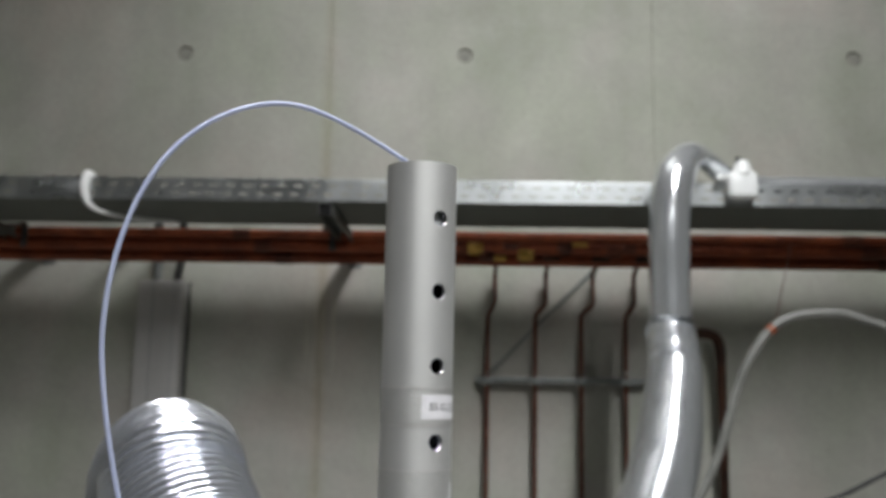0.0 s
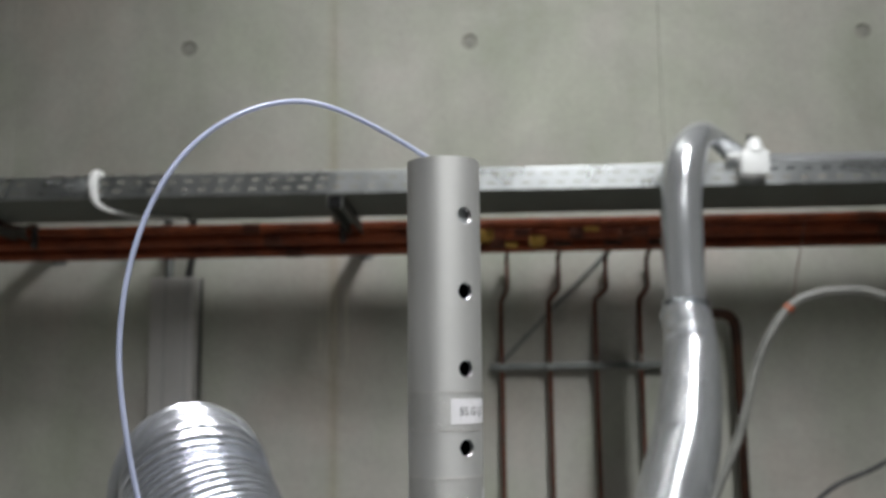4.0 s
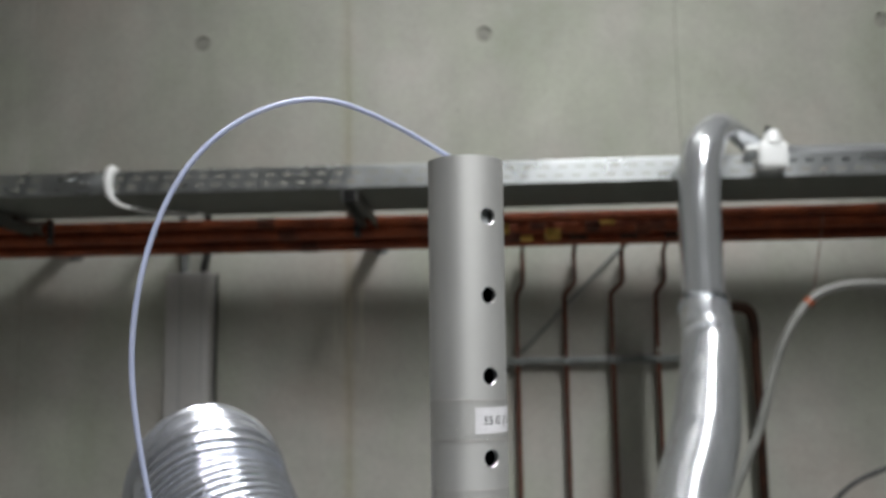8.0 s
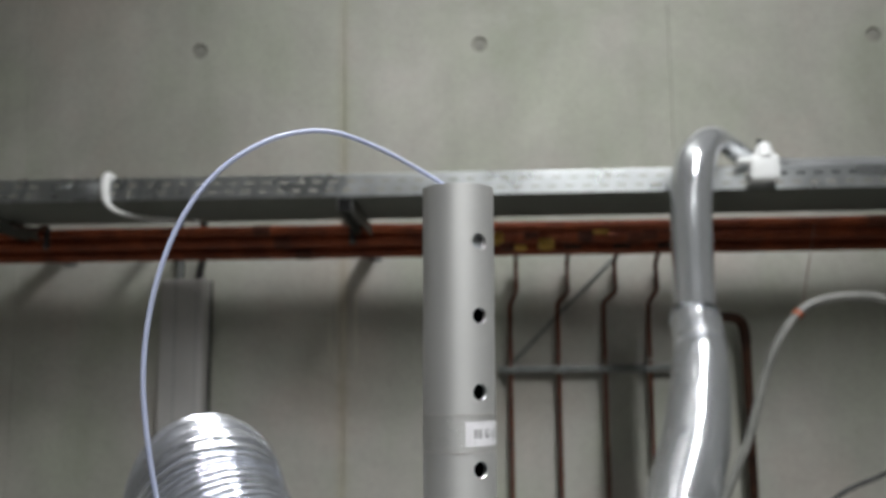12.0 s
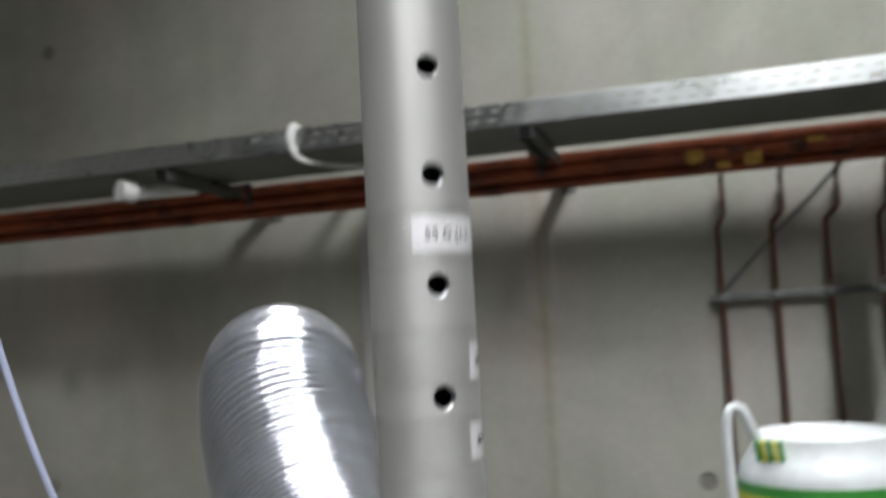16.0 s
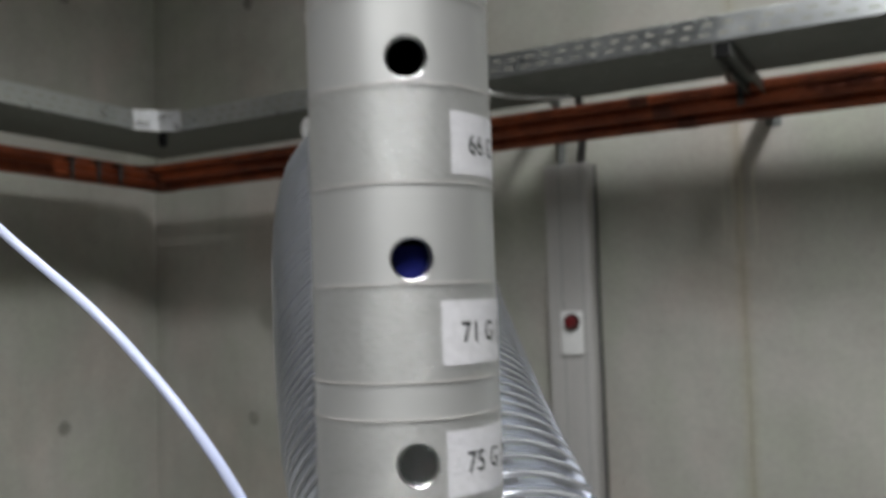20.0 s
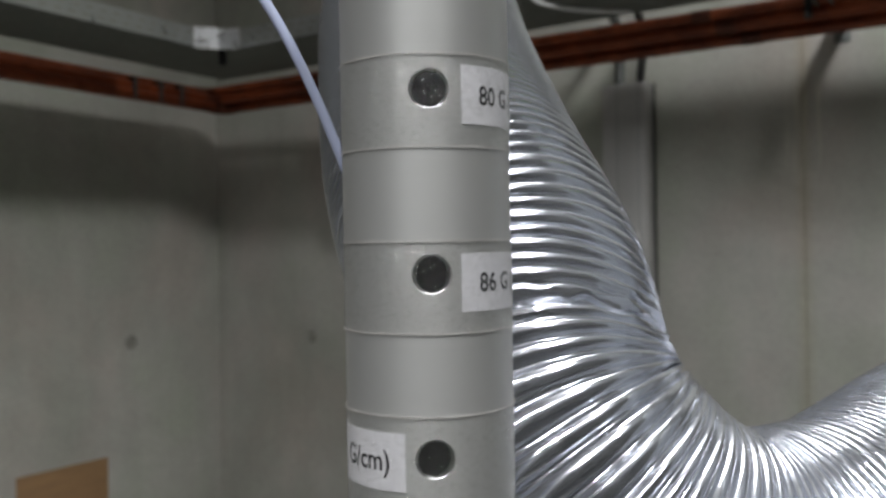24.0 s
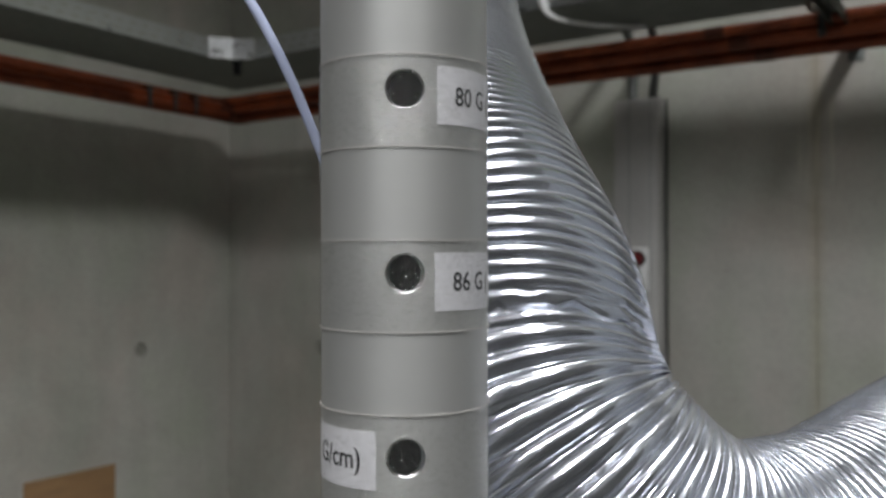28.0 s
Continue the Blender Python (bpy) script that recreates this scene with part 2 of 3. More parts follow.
RIM = noisy("bright_hole_edge", (0.7, 0.7, 0.7), (0.8, 0.8, 0.8), 80, 900, 0.28, 1.0, 0)
TAPE = tape_material("clear_tape", 0.012, 0.06, 850.0, 0.034)
EDGE = noisy("tape_edge_line", (0.5, 0.45, 0.42), (0.72, 0.69, 0.66), 300, 900, 0.4)
PAPER = noisy("label_paper", (0.78, 0.77, 0.8), (0.84, 0.83, 0.85), 60, 900, 0.7, 0, 0.05, 0.0001)
INK = material("black_ink", (0.015, 0.015, 0.018), 0.6)
BLUE = material("blue_plug", (0.004, 0.008, 0.11), 0.35)
DUCT = foil_material("bare_aluminium_duct", (0.72, 0.745, 0.81), 0.19, 0.05, 130)
DUCT.node_tree.nodes["Principled BSDF"].inputs["Metallic"].default_value = 0.88
JACKET = foil_material("silver_hose_jacket", (0.85, 0.875, 0.905), 0.17, 0.0015, 9)
JACKET.node_tree.nodes["Principled BSDF"].inputs["Metallic"].default_value = 0.82
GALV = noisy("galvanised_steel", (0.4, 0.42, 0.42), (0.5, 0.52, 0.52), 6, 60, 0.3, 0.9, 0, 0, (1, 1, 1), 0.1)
# darker copy of the zinc: the shade under the tray is in its colour
TRAY_BASE = noisy("shaded_zinc", (0.12, 0.128, 0.114), (0.21, 0.218, 0.198), 14, 130, 0.6, 0.5, 0.1, 0.0008)
# dull zinc of small parts; also darkens the rear rail for shade
GALV_DULL = noisy("weathered_shaded_zinc", (0.14, 0.15, 0.145), (0.24, 0.25, 0.24), 20, 130, 0.6, 0.6, 0.1, 0.0008)
COPPER = noisy("aged_copper", (0.095, 0.019, 0.007), (0.28, 0.062, 0.019), 9, 70, 0.5, 0.4, 0.1, 0.0006, (1, 1, 1), 0.6)
COPPER_DARK = noisy("oxidised_copper", (0.06, 0.02, 0.012), (0.14, 0.044, 0.024), 12, 80, 0.5, 0.55, 0.1, 0.0006)
BLACKENED = noisy("blackened_copper", (0.018, 0.011, 0.009), (0.075, 0.03, 0.015), 14, 90, 0.45, 0.6, 0.1, 0.0006)
BRASS = noisy("brass_fitting", (0.35, 0.2, 0.05), (0.6, 0.38, 0.1), 30, 150, 0.35, 0.9, 0.1)
TRUNK = noisy("grey_trunking_paint", (0.38, 0.37, 0.357), (0.45, 0.44, 0.425), 5, 200, 0.45, 0, 0.05, 0.0006, (1, 1, 0.2))
WHITE = noisy("white_plastic", (0.74, 0.74, 0.73), (0.82, 0.82, 0.81), 14, 150, 0.4, 0, 0.04, 0.0005)
RED = noisy("red_button", (0.1, 0.01, 0.012), (0.17, 0.015, 0.018), 40, 200, 0.3)
# black for rubber parts, and for shade inside the tube and the channels
BLACK = noisy("black_rubber_and_shade", (0.006, 0.006, 0.006), (0.015, 0.015, 0.015), 20, 200, 0.55)
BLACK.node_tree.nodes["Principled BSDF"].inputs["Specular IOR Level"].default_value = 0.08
DARKSTEEL = noisy("dark_threaded_steel", (0.05, 0.05, 0.05), (0.12, 0.12, 0.12), 60, 400, 0.4, 0.7)
PTFE = clear_plastic("translucent_tubing", (0.58, 0.63, 0.82), 0.72, 0.2)
NYLON = clear_plastic("milky_nylon", (0.82, 0.83, 0.82), 0.88, 0.3)
GREYHOSE = noisy("grey_pvc_hose", (0.15, 0.15, 0.14), (0.23, 0.23, 0.21), 20, 200, 0.45, 0, 0.05)
ORANGE = noisy("orange_clip", (0.22, 0.05, 0.02), (0.34, 0.09, 0.03), 60, 300, 0.4)
GREEN = noisy("green_band", (0.03, 0.2, 0.03), (0.06, 0.28, 0.05), 40, 300, 0.4)
YELLOW = noisy("yellow_band", (0.5, 0.5, 0.03), (0.62, 0.6, 0.06), 40, 300, 0.4)
POT = noisy("milky_white_plastic", (0.53, 0.56, 0.57), (0.61, 0.64, 0.65), 14, 150, 0.35, 0, 0.03, 0.0004)
CARD = noisy("corrugated_cardboard", (0.22, 0.125, 0.055), (0.29, 0.17, 0.08), 6, 120, 0.85, 0, 0.1, 0.0008, (1, 1, 6))


# ---- building blocks ----
def mesh_of(name, bm, *mats):
    me = bpy.data.meshes.new(name)
    bm.to_mesh(me)
    bm.free()
    for m in mats:
        me.materials.append(m)
    return me


def smooth(me, angle=40):
    me.shade_smooth()
    me.set_sharp_from_angle(angle=radians(angle))
    return me


def part(name, bm, mat, parent=None, label="", angle=35, m=None):
    """Links a bmesh as one mesh object under a thing or a part."""
    ob = new(name, smooth(mesh_of(name, bm, mat), angle))
    if m is not None:
        ob.matrix_world = m
    if parent is not None:
        ob.parent = parent
    return tagged(ob, label)


def thing(name, label, category, group="", kind="", at=None):
    ob = new(name)
    ob.empty_display_size = 0.02
    if at is not None:
        ob.matrix_world = at
    return tagged(ob, label, category, group, kind)


def box(x0, x1, y0, y1, z0, z1, bevel=0.0, segments=2, bm=None):
    bm = bm or bmesh.new()
    g = bmesh.ops.create_cube(bm, size=1)["verts"]
    bmesh.ops.scale(bm, vec=(x1 - x0, y1 - y0, z1 - z0), verts=g)
    bmesh.ops.translate(bm, vec=((x0 + x1) / 2, (y0 + y1) / 2, (z0 + z1) / 2), verts=g)
    if bevel:
        es = list({e for v in g for e in v.link_edges})
        bmesh.ops.bevel(bm, geom=es, offset=bevel, segments=segments, affect="EDGES", profile=0.5)
    return bm


def rod(a, b, r, n=12, bm=None, r2=None):
    bm = bm or bmesh.new()
    a, b = Vector(a), Vector(b)
    d = b - a
    m = Matrix.Translation((a + b) / 2) @ d.to_track_quat("Z", "Y").to_matrix().to_4x4()
    bmesh.ops.create_cone(bm, cap_ends=True, segments=n, radius1=r, radius2=r if r2 is None else r2, depth=d.length, matrix=m)
    return bm


def spline(points, step):
    """Evenly spaced points on a smooth curve through the given ones."""
    p = [Vector(q) for q in points]
    p = [2 * p[0] - p[1], *p, 2 * p[-1] - p[-2]]
    out = []
    for i in range(1, len(p) - 2):
        a, b, c, d = p[i - 1:i + 3]
        n = 40
        for k in range(n):
            u = k / n
            out.append(0.5 * (2 * b + (c - a) * u + (2 * a - 5 * b + 4 * c - d) * u * u + (3 * b - a - 3 * c + d) * u ** 3))
    out.append(p[-2])
    even, left = [out[0]], step
    for a, b in zip(out, out[1:]):
        d = (b - a).length
        while d >= left > 0:
            a = a + (b - a) * (left / d)
            even.append(a)
            d, left = (b - a).length, step
        left -= d
    return even


def sweep(points, radii, n=24, bm=None, phase=None, caps=True):
    """A round skin along points; radii: one number, or one a point."""
    bm = bm or bmesh.new()
    if not hasattr(radii, "__len__"):
        radii = [radii] * len(points)
    rings, side = [], None
    for i, p in enumerate(points):
        t = (points[min(i + 1, len(points) - 1)] - points[max(i - 1, 0)]).normalized()
        if side is None:
            side = t.orthogonal().normalized()
        side = (side - t * side.dot(t)).normalized()
        up = t.cross(side)
        rings.append([bm.verts.new(p + radii[i] * (side * math.cos(2 * math.pi * k / n) + up * math.sin(2 * math.pi * k / n))) for k in range(n)])
    for a, b in zip(rings, rings[1:]):
        for k in range(n):
            bm.faces.new((a[k], a[(k + 1) % n], b[(k + 1) % n], b[k]))
    if caps:
        bm.faces.new(rings[0][::-1])
        bm.faces.new(rings[-1])
    return bm


# ---- the room ----
def slab(name, b, mat, label, category):
    ob = new(name, mesh_of(name, b, mat))
    return tagged(ob, label, category, kind="structure")


def wall_with_ties(name, width, height, holes, seams, mat, label):
    """A wall sheet in its own x-z plane, looking to -y, with round tie hollows and fine formwork joints."""
    bm = bmesh.new()
    xs = sorted({0.0, width, *[round(h[0] + d, 4) for h in holes for d in (-0.06, 0.06)], *[round(s + d, 4) for s in seams for d in (-0.003, 0.0, 0.003)]})
    zs = sorted({0.0, height, *[round(h[1] + d, 4) for h in holes for d in (-0.06, 0.06)]})
    grid = {}

    def vert(x, y, z):
        key = (round(x, 4), round(y, 4), round(z, 4))
        if key not in grid:
            grid[key] = bm.verts.new(key)
        return grid[key]

    def depth(x):
        return 0.004 if any(abs(x - s) < 1e-4 for s in seams) else 0.0

    cells = {(round(h[0] - 0.06, 4), round(h[1] - 0.06, 4)) for h in holes}
    for x0, x1 in zip(xs, xs[1:]):
        for z0, z1 in zip(zs, zs[1:]):
            if (x0, z0) in cells:
                cx, cz = (x0 + x1) / 2, (z0 + z1) / 2
                n = 24
                outer, rim, floor_ring = [], [], []
                for k in range(n):
                    a = 2 * math.pi * k / n
                    c, s = math.cos(a), math.sin(a)
                    q = 0.06 / max(abs(c), abs(s))
                    outer.append(vert(cx + q * c, 0, cz + q * s))
                    rim.append(vert(cx + 0.031 * c, 0.0, cz + 0.031 * s))
                    floor_ring.append(vert(cx + 0.025 * c, 0.009, cz + 0.025 * s))
                for k in range(n):
                    j = (k + 1) % n
                    bm.faces.new((outer[k], outer[j], rim[j], rim[k]))
                    bm.faces.new((rim[k], rim[j], floor_ring[j], floor_ring[k])).material_index = 1
                bm.faces.new(floor_ring).material_index = 1
            else:
                bm.faces.new((vert(x0, depth(x0), z0), vert(x1, depth(x1), z0), vert(x1, depth(x1), z1), vert(x0, depth(x0), z1)))
    box(0, width, 0.03, 0.25, 0, height, bm=bm)
    ob = new(name, mesh_of(name, bm, mat, HOLE_DARK))
    return tagged(ob, label, "wall", kind="structure")


TIE_Z = (1.055, 2.935)
back_holes = [(x - W_X, z) for z in TIE_Z for x in (-2.64, -1.086, 0.018, 1.532, 2.62)]
wall_back = wall_with_ties("wall_north", E_X - W_X, CEIL, back_holes, [W + 0.0 for W in (1.46, 2.72, 3.98, 5.24)], CONCRETE, "grey fair-faced concrete wall with round tie holes")
wall_back.matrix_world = pose(W_X, W_Y, 0)
left_len = W_Y - S_Y
left_holes = [(left_len - (W_Y - y), z) for z in TIE_Z for y in (2.84, 1.3, -0.2)]
wall_left = wall_with_ties("wall_west", left_len, CEIL, left_holes, [left_len - 1.95], CONCRETE, "grey fair-faced concrete side wall with tie holes")
wall_left.matrix_world = pose(W_X, S_Y, 0, 0, 0, 90)
slab("wall_east", box(E_X, E_X + 0.25, S_Y, W_Y, 0, CEIL), CONCRETE, "plain grey concrete wall", "wall")
slab("wall_south", box(W_X, E_X, S_Y - 0.25, S_Y, 0, CEIL), CONCRETE, "plain grey concrete wall", "wall")
slab("floor", box(W_X, E_X, S_Y, W_Y, -0.2, 0), FLOOR, "grey screed floor", "floor")
slab("ceiling", box(W_X, E_X, S_Y, W_Y, CEIL, CEIL + 0.2), PLASTER, "pale concrete ceiling", "ceiling")


# ---- perforated cable tray round two walls ----
def slotted(length, height, slot, pitch, rows, gap, mat_thick=0.0015):
    """A perforated sheet in x-z, from 0 to length, with rows of slots; two skins."""
    bm = bmesh.new()
    n = int(length / pitch)
    for skin in (0.0, mat_thick):
        cache = {}

        def v(x, z):
            k = (round(x, 5), round(z, 5))
            if k not in cache:
                cache[k] = bm.verts.new((k[0], skin, k[1]))
            return cache[k]
        zs = [0.0]
        for r in rows:
            zs += [r - gap / 2, r + gap / 2]
        zs.append(height)
        for i in range(n):
            for band in range(len(zs) - 1):
                is_row = band % 2 == 1
                off = 0.5 * pitch if (band // 2) % 2 and is_row else 0.0
                x0 = i * pitch
                if is_row:
                    a, b = x0 + off * 0.5 + (pitch - slot) / 4, x0 + off * 0.5 + (pitch - slot) / 4 + slot
                    spans = [(x0, a), (b, x0 + pitch)]
                else:
                    spans = [(x0, x0 + pitch)]
                for p, q in spans:
                    bm.faces.new((v(p, zs[band]), v(q, zs[band]), v(q, zs[band + 1]), v(p, zs[band + 1])))
    return bm


T_Y, T_X, T_Z, T_H, T_W = 2.56, -2.37, 2.175, 0.065, 0.385


def tray_run(length, label):
    """A tray along x from 0, its front at y = 0, its floor at z = 0."""
    t = thing("cable_tray", label, "cable tray", "cable tray runs")
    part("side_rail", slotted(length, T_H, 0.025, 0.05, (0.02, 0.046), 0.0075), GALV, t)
    # rear rail in darker zinc: shade inside the tray, seen through the slots
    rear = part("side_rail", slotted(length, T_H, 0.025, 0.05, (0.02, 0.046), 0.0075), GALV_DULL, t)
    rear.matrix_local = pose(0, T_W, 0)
    base = part("tray_base", slotted(length, T_W, 0.024, 0.05, (0.03, 0.08, 0.13, 0.18, 0.23, 0.28, 0.34), 0.007), TRAY_BASE, t)
    base.matrix_local = Matrix(((1, 0, 0, 0), (0, 0, 1, 0), (0, 1, 0, 0.0), (0, 0, 0, 1)))
    part("rolled_lip", rod((0, 0.004, T_H), (length, 0.004, T_H), 0.0035, 8), GALV, t)
    part("rolled_lip", rod((0, T_W - 0.004, T_H), (length, T_W - 0.004, T_H), 0.0035, 8), GALV, t)
    return t


tray_back = tray_run(6.3, "galvanised perforated cable tray along the concrete wall")
tray_back.matrix_world = pose(T_X + 0.12, T_Y, T_Z)
tray_left = tray_run(6.0, "galvanised perforated cable tray along the side wall")
tray_left.matrix_world = pose(T_X, T_Y - 0.12 - 6.0, T_Z, 0, 0, 90)

corner = thing("tray_corner", "shiny galvanised corner piece joining two cable trays", "cable tray")
bm = bmesh.new()
pts = [(T_X, T_Y - 0.12), (T_X + 0.035, T_Y - 0.04), (T_X + 0.045, T_Y - 0.03), (T_X + 0.12, T_Y), (T_X + 0.12, T_Y + T_W), (T_X - T_W, T_Y + T_W), (T_X - T_W, T_Y - 0.12)]
lo = [bm.verts.new((x, y, T_Z)) for x, y in pts]
hi = [bm.verts.new((x, y, T_Z + 0.003)) for x, y in pts]
bm.faces.new(lo[::-1])
bm.faces.new(hi)
for i in range(len(pts)):
    j = (i + 1) % len(pts)
    bm.faces.new((lo[i], lo[j], hi[j], hi[i]))
part("corner_base", bm, TRAY_BASE, corner)
bm = bmesh.new()
cp = [(T_X + 0.003, T_Y - 0.119), (T_X + 0.022, T_Y - 0.082), (T_X + 0.044, T_Y - 0.045), (T_X + 0.08, T_Y - 0.022), (T_X + 0.116, T_Y - 0.004)]
ring = []
for x, y in cp:
    ring.append([bm.verts.new((x, y, T_Z - 0.004)), bm.verts.new((x, y, T_Z + T_H + 0.006)), bm.verts.new((x - 0.002, y + 0.002, T_Z + T_H + 0.006)), bm.verts.new((x - 0.002, y + 0.002, T_Z - 0.004))])
for a, b in zip(ring, ring[1:]):
    for k in range(4):
        bm.faces.new((a[k], b[k], b[(k + 1) % 4], a[(k + 1) % 4]))
part("corner_plate", bm, BRIGHT_ZINC, corner, "bright bent corner plate", 20)


part("hanger_bolt", box(T_X + 0.03, T_X + 0.056, T_Y - 0.03, T_Y - 0.01, T_Z - 0.055, T_Z - 0.003, 0.003), BLACK, corner, "dark bolt under the corner")
splice = thing("tray_splice", "galvanised splice plate bolted to the cable tray", "splice plate")
part("plate", box(-1.30, -1.12, T_Y - 0.0025, T_Y - 0.0005, T_Z + 0.012, T_Z + T_H - 0.008, 0.0005), GALV, splice)
for x in (-1.235, -1.215, -1.185, -1.165):
    part("bolt", rod((x, T_Y - 0.009, T_Z + 0.034 + 0.012 * (x < -1.2)), (x, T_Y - 0.002, T_Z + 0.034 + 0.012 * (x < -1.2)), 0.0055, 12), ALU_RAW, splice)


# ---- wall arms, hangers ----
def wall_arm(x):
    """A C-channel arm from the wall that carries the tray and the copper pipes, with a raking strut."""
    t = thing("tray_bracket", "galvanised channel bracket under the cable tray", "bracket", "tray brackets")
    t.matrix_world = pose(x, 0, 0)
    bm = box(-0.022, 0.022, T_Y + 0.005, W_Y, T_Z - 0.006, T_Z - 0.003)
    box(-0.022, -0.019, T_Y + 0.005, W_Y, T_Z - 0.04, T_Z - 0.003, bm=bm)
    box(0.019, 0.022, T_Y + 0.005, W_Y, T_Z - 0.04, T_Z - 0.003, bm=bm)
    # arm in the darkened zinc, which carries the shade under the tray
    part("channel_arm", bm, TRAY_BASE, t)
    bm = box(-0.0225, -0.0185, T_Y + 0.001, T_Y + 0.006, T_Z - 0.041, T_Z - 0.002)
    box(0.0185, 0.0225, T_Y + 0.001, T_Y + 0.006, T_Z - 0.041, T_Z - 0.002, bm=bm)
    box(-0.0185, 0.0185, T_Y + 0.001, T_Y + 0.006, T_Z - 0.0055, T_Z - 0.002, bm=bm)
    part("channel_end", bm, ALU_RAW, t, "bright cut channel end")
    # black block stands in for the shade inside the open channel end
    bm = box(-0.0188, 0.0188, T_Y + 0.006, T_Y + 0.03, T_Z - 0.039, T_Z - 0.0065)
    part("end_filler", bm, BLACK, t, "black block for the dark inside of the open channel")
    bm = box(-0.025, 0.025, W_Y - 0.008, W_Y, T_Z - 0.09, T_Z + 0.03, 0.002)
    part("wall_plate", bm, GALV_DULL, t)
    return t


for x in (-1.56, -0.388, 1.75, 2.95):
    wall_arm(x)

# ---- copper pipe bundle ----
for i, (y, z, r) in enumerate(((3.055, 2.160, 0.0175), (3.085, 2.128, 0.0265), (3.12, 2.0915, 0.0235))):
    x0 = -2.93 + 0.02 * i
    t = thing("copper_pipe", "aged brown copper pipe running along the concrete walls", "pipe", "horizontal copper pipes")
    part("straight_run", rod((x0, y, z), (4.15, y, z), r, 20), COPPER, t)
    bm = sweep(spline([(x0 + 0.03, y, z), (x0, y, z), (x0 - 0.03, y - 0.012, z), (x0 - 0.042, y - 0.042, z), (x0 - 0.042, y - 0.072, z)], 0.006), r + 0.003, 20)
    part("elbow", bm, COPPER_DARK, t)
    part("straight_run", rod((x0 - 0.042, y - 0.05, z), (x0 - 0.042, -4.5, z), r, 20), COPPER, t)
    for k in range(4):
        x = (-1.95, -0.75, 1.35, 2.6)[k] + 0.07 * i
        part("coupling", rod((x - 0.03, y, z), (x + 0.03, y, z), r + 0.0025, 20), COPPER_DARK, t)


def pipe_clip(name_label, band, hook, bolt):
    t = thing("pipe_clip", name_label, "clip", "pipe clips")
    part("band", band, DARKSTEEL, t)
    part("hook", hook, BLACKENED, t, "dark hook over the pipes")
    part("bolt", bolt, ALU_RAW, t, "small bright bolt")
    return t


for x in (-1.5, -0.43):
    pipe_clip("grey steel clip holding the copper pipes to the bracket", box(x - 0.011, x + 0.011, 3.024, 3.03, 2.1, 2.182, 0.002),
              sweep(spline([(x, 3.03, 2.17), (x - 0.004, 3.026, 2.185), (x - 0.012, 3.0, 2.172), (x - 0.01, 2.9, 2.155), (x + 0.02, 2.75, 2.145)], 0.012), 0.008, 10), rod((x, 3.018, 2.112), (x, 3.026, 2.112), 0.005, 6))
for y in (2.62, 2.75, 2.86):
    pipe_clip("grey steel clip holding the copper pipes to the side wall", box(-2.906, -2.9, y - 0.01, y + 0.01, 2.072, 2.15, 0.002),
              box(-2.945, -2.9, y - 0.014, y + 0.014, 2.15, 2.158, 0.002), rod((-2.894, y, 2.085), (-2.902, y, 2.085), 0.005, 6))


# ---- vertical copper pipes with their rail ----
for i, (top, low) in enumerate(((0.138, 0.113), (0.326, 0.287), (0.499, 0.454), (0.65, 0.615))):
    t = thing("copper_drop_pipe", "thin brown copper pipe with an offset bend, fixed to a rail", "pipe", "copper drop pipes")
    y = 3.29
    pts = spline([(top, 3.12, 2.1), (top, 3.2, 2.09), (top, y, 2.06), (top, y, 1.975), (top - 0.004, y, 1.95), (low + 0.004, y, 1.915), (low, y, 1.89), (low - 0.001, y, 1.7)], 0.012)
    part("offset_bend", sweep(pts, 0.0082, 12), COPPER_DARK, t)
    part("straight_run", rod((low - 0.001, y, 1.7), (low - 0.006, y, 0.25), 0.0082, 12), COPPER_DARK, t)
    part("tee", rod((top - 0.03, 3.11, 2.1), (top + 0.03, 3.11, 2.1), 0.021, 14), BRASS if i < 1 else BLACKENED, t)
    part("pipe_clamp", box(low - 0.02, low + 0.02, y - 0.02, y + 0.012, 1.658, 1.686, 0.006), GALV_DULL, t)
for k, (x, y, z, r, mat) in enumerate(((0.06, 3.075, 2.125, 0.026, BRASS), (0.10, 3.085, 2.10, 0.024, COPPER_DARK), (0.185, 3.075, 2.135, 0.027, COPPER_DARK), (0.235, 3.08, 2.105, 0.025, BRASS),
                                       (0.37, 3.075, 2.13, 0.027, COPPER_DARK), (0.42, 3.07, 2.145, 0.022, BRASS), (0.54, 3.08, 2.12, 0.027, COPPER_DARK), (0.59, 3.075, 2.13, 0.026, COPPER_DARK))):
    t = thing("pipe_fitting", "small tarnished fitting on the copper pipes", "fitting", "pipe fittings")
    part("nut", rod((x - 0.017, y, z), (x + 0.017, y, z), r, 6), mat, t)
    part("collar", rod((x - 0.026, y, z), (x + 0.026, y, z), r * 0.86, 18), mat, t)
rail = thing("pipe_rail", "galvanised channel rail carrying the copper drop pipes", "rail")
part("channel", box(0.07, 0.79, 3.305, 3.335, 1.662, 1.688, 0.003), GALV_DULL, rail)
for x in (0.09, 0.75):
    part("spacer", box(x - 0.015, x + 0.015, 3.335, W_Y, 1.66, 1.684), GALV_DULL, rail)
stay = thing("diagonal_stay", "thin grey diagonal stay on the concrete wall", "rod")
part("rod", rod((0.55, 3.343, 2.13), (0.11, 3.343, 1.69), 0.006, 8), GALV_DULL, stay)
drain = thing("copper_drain_pipe", "dark copper pipe with an elbow beside the silver hose", "pipe")
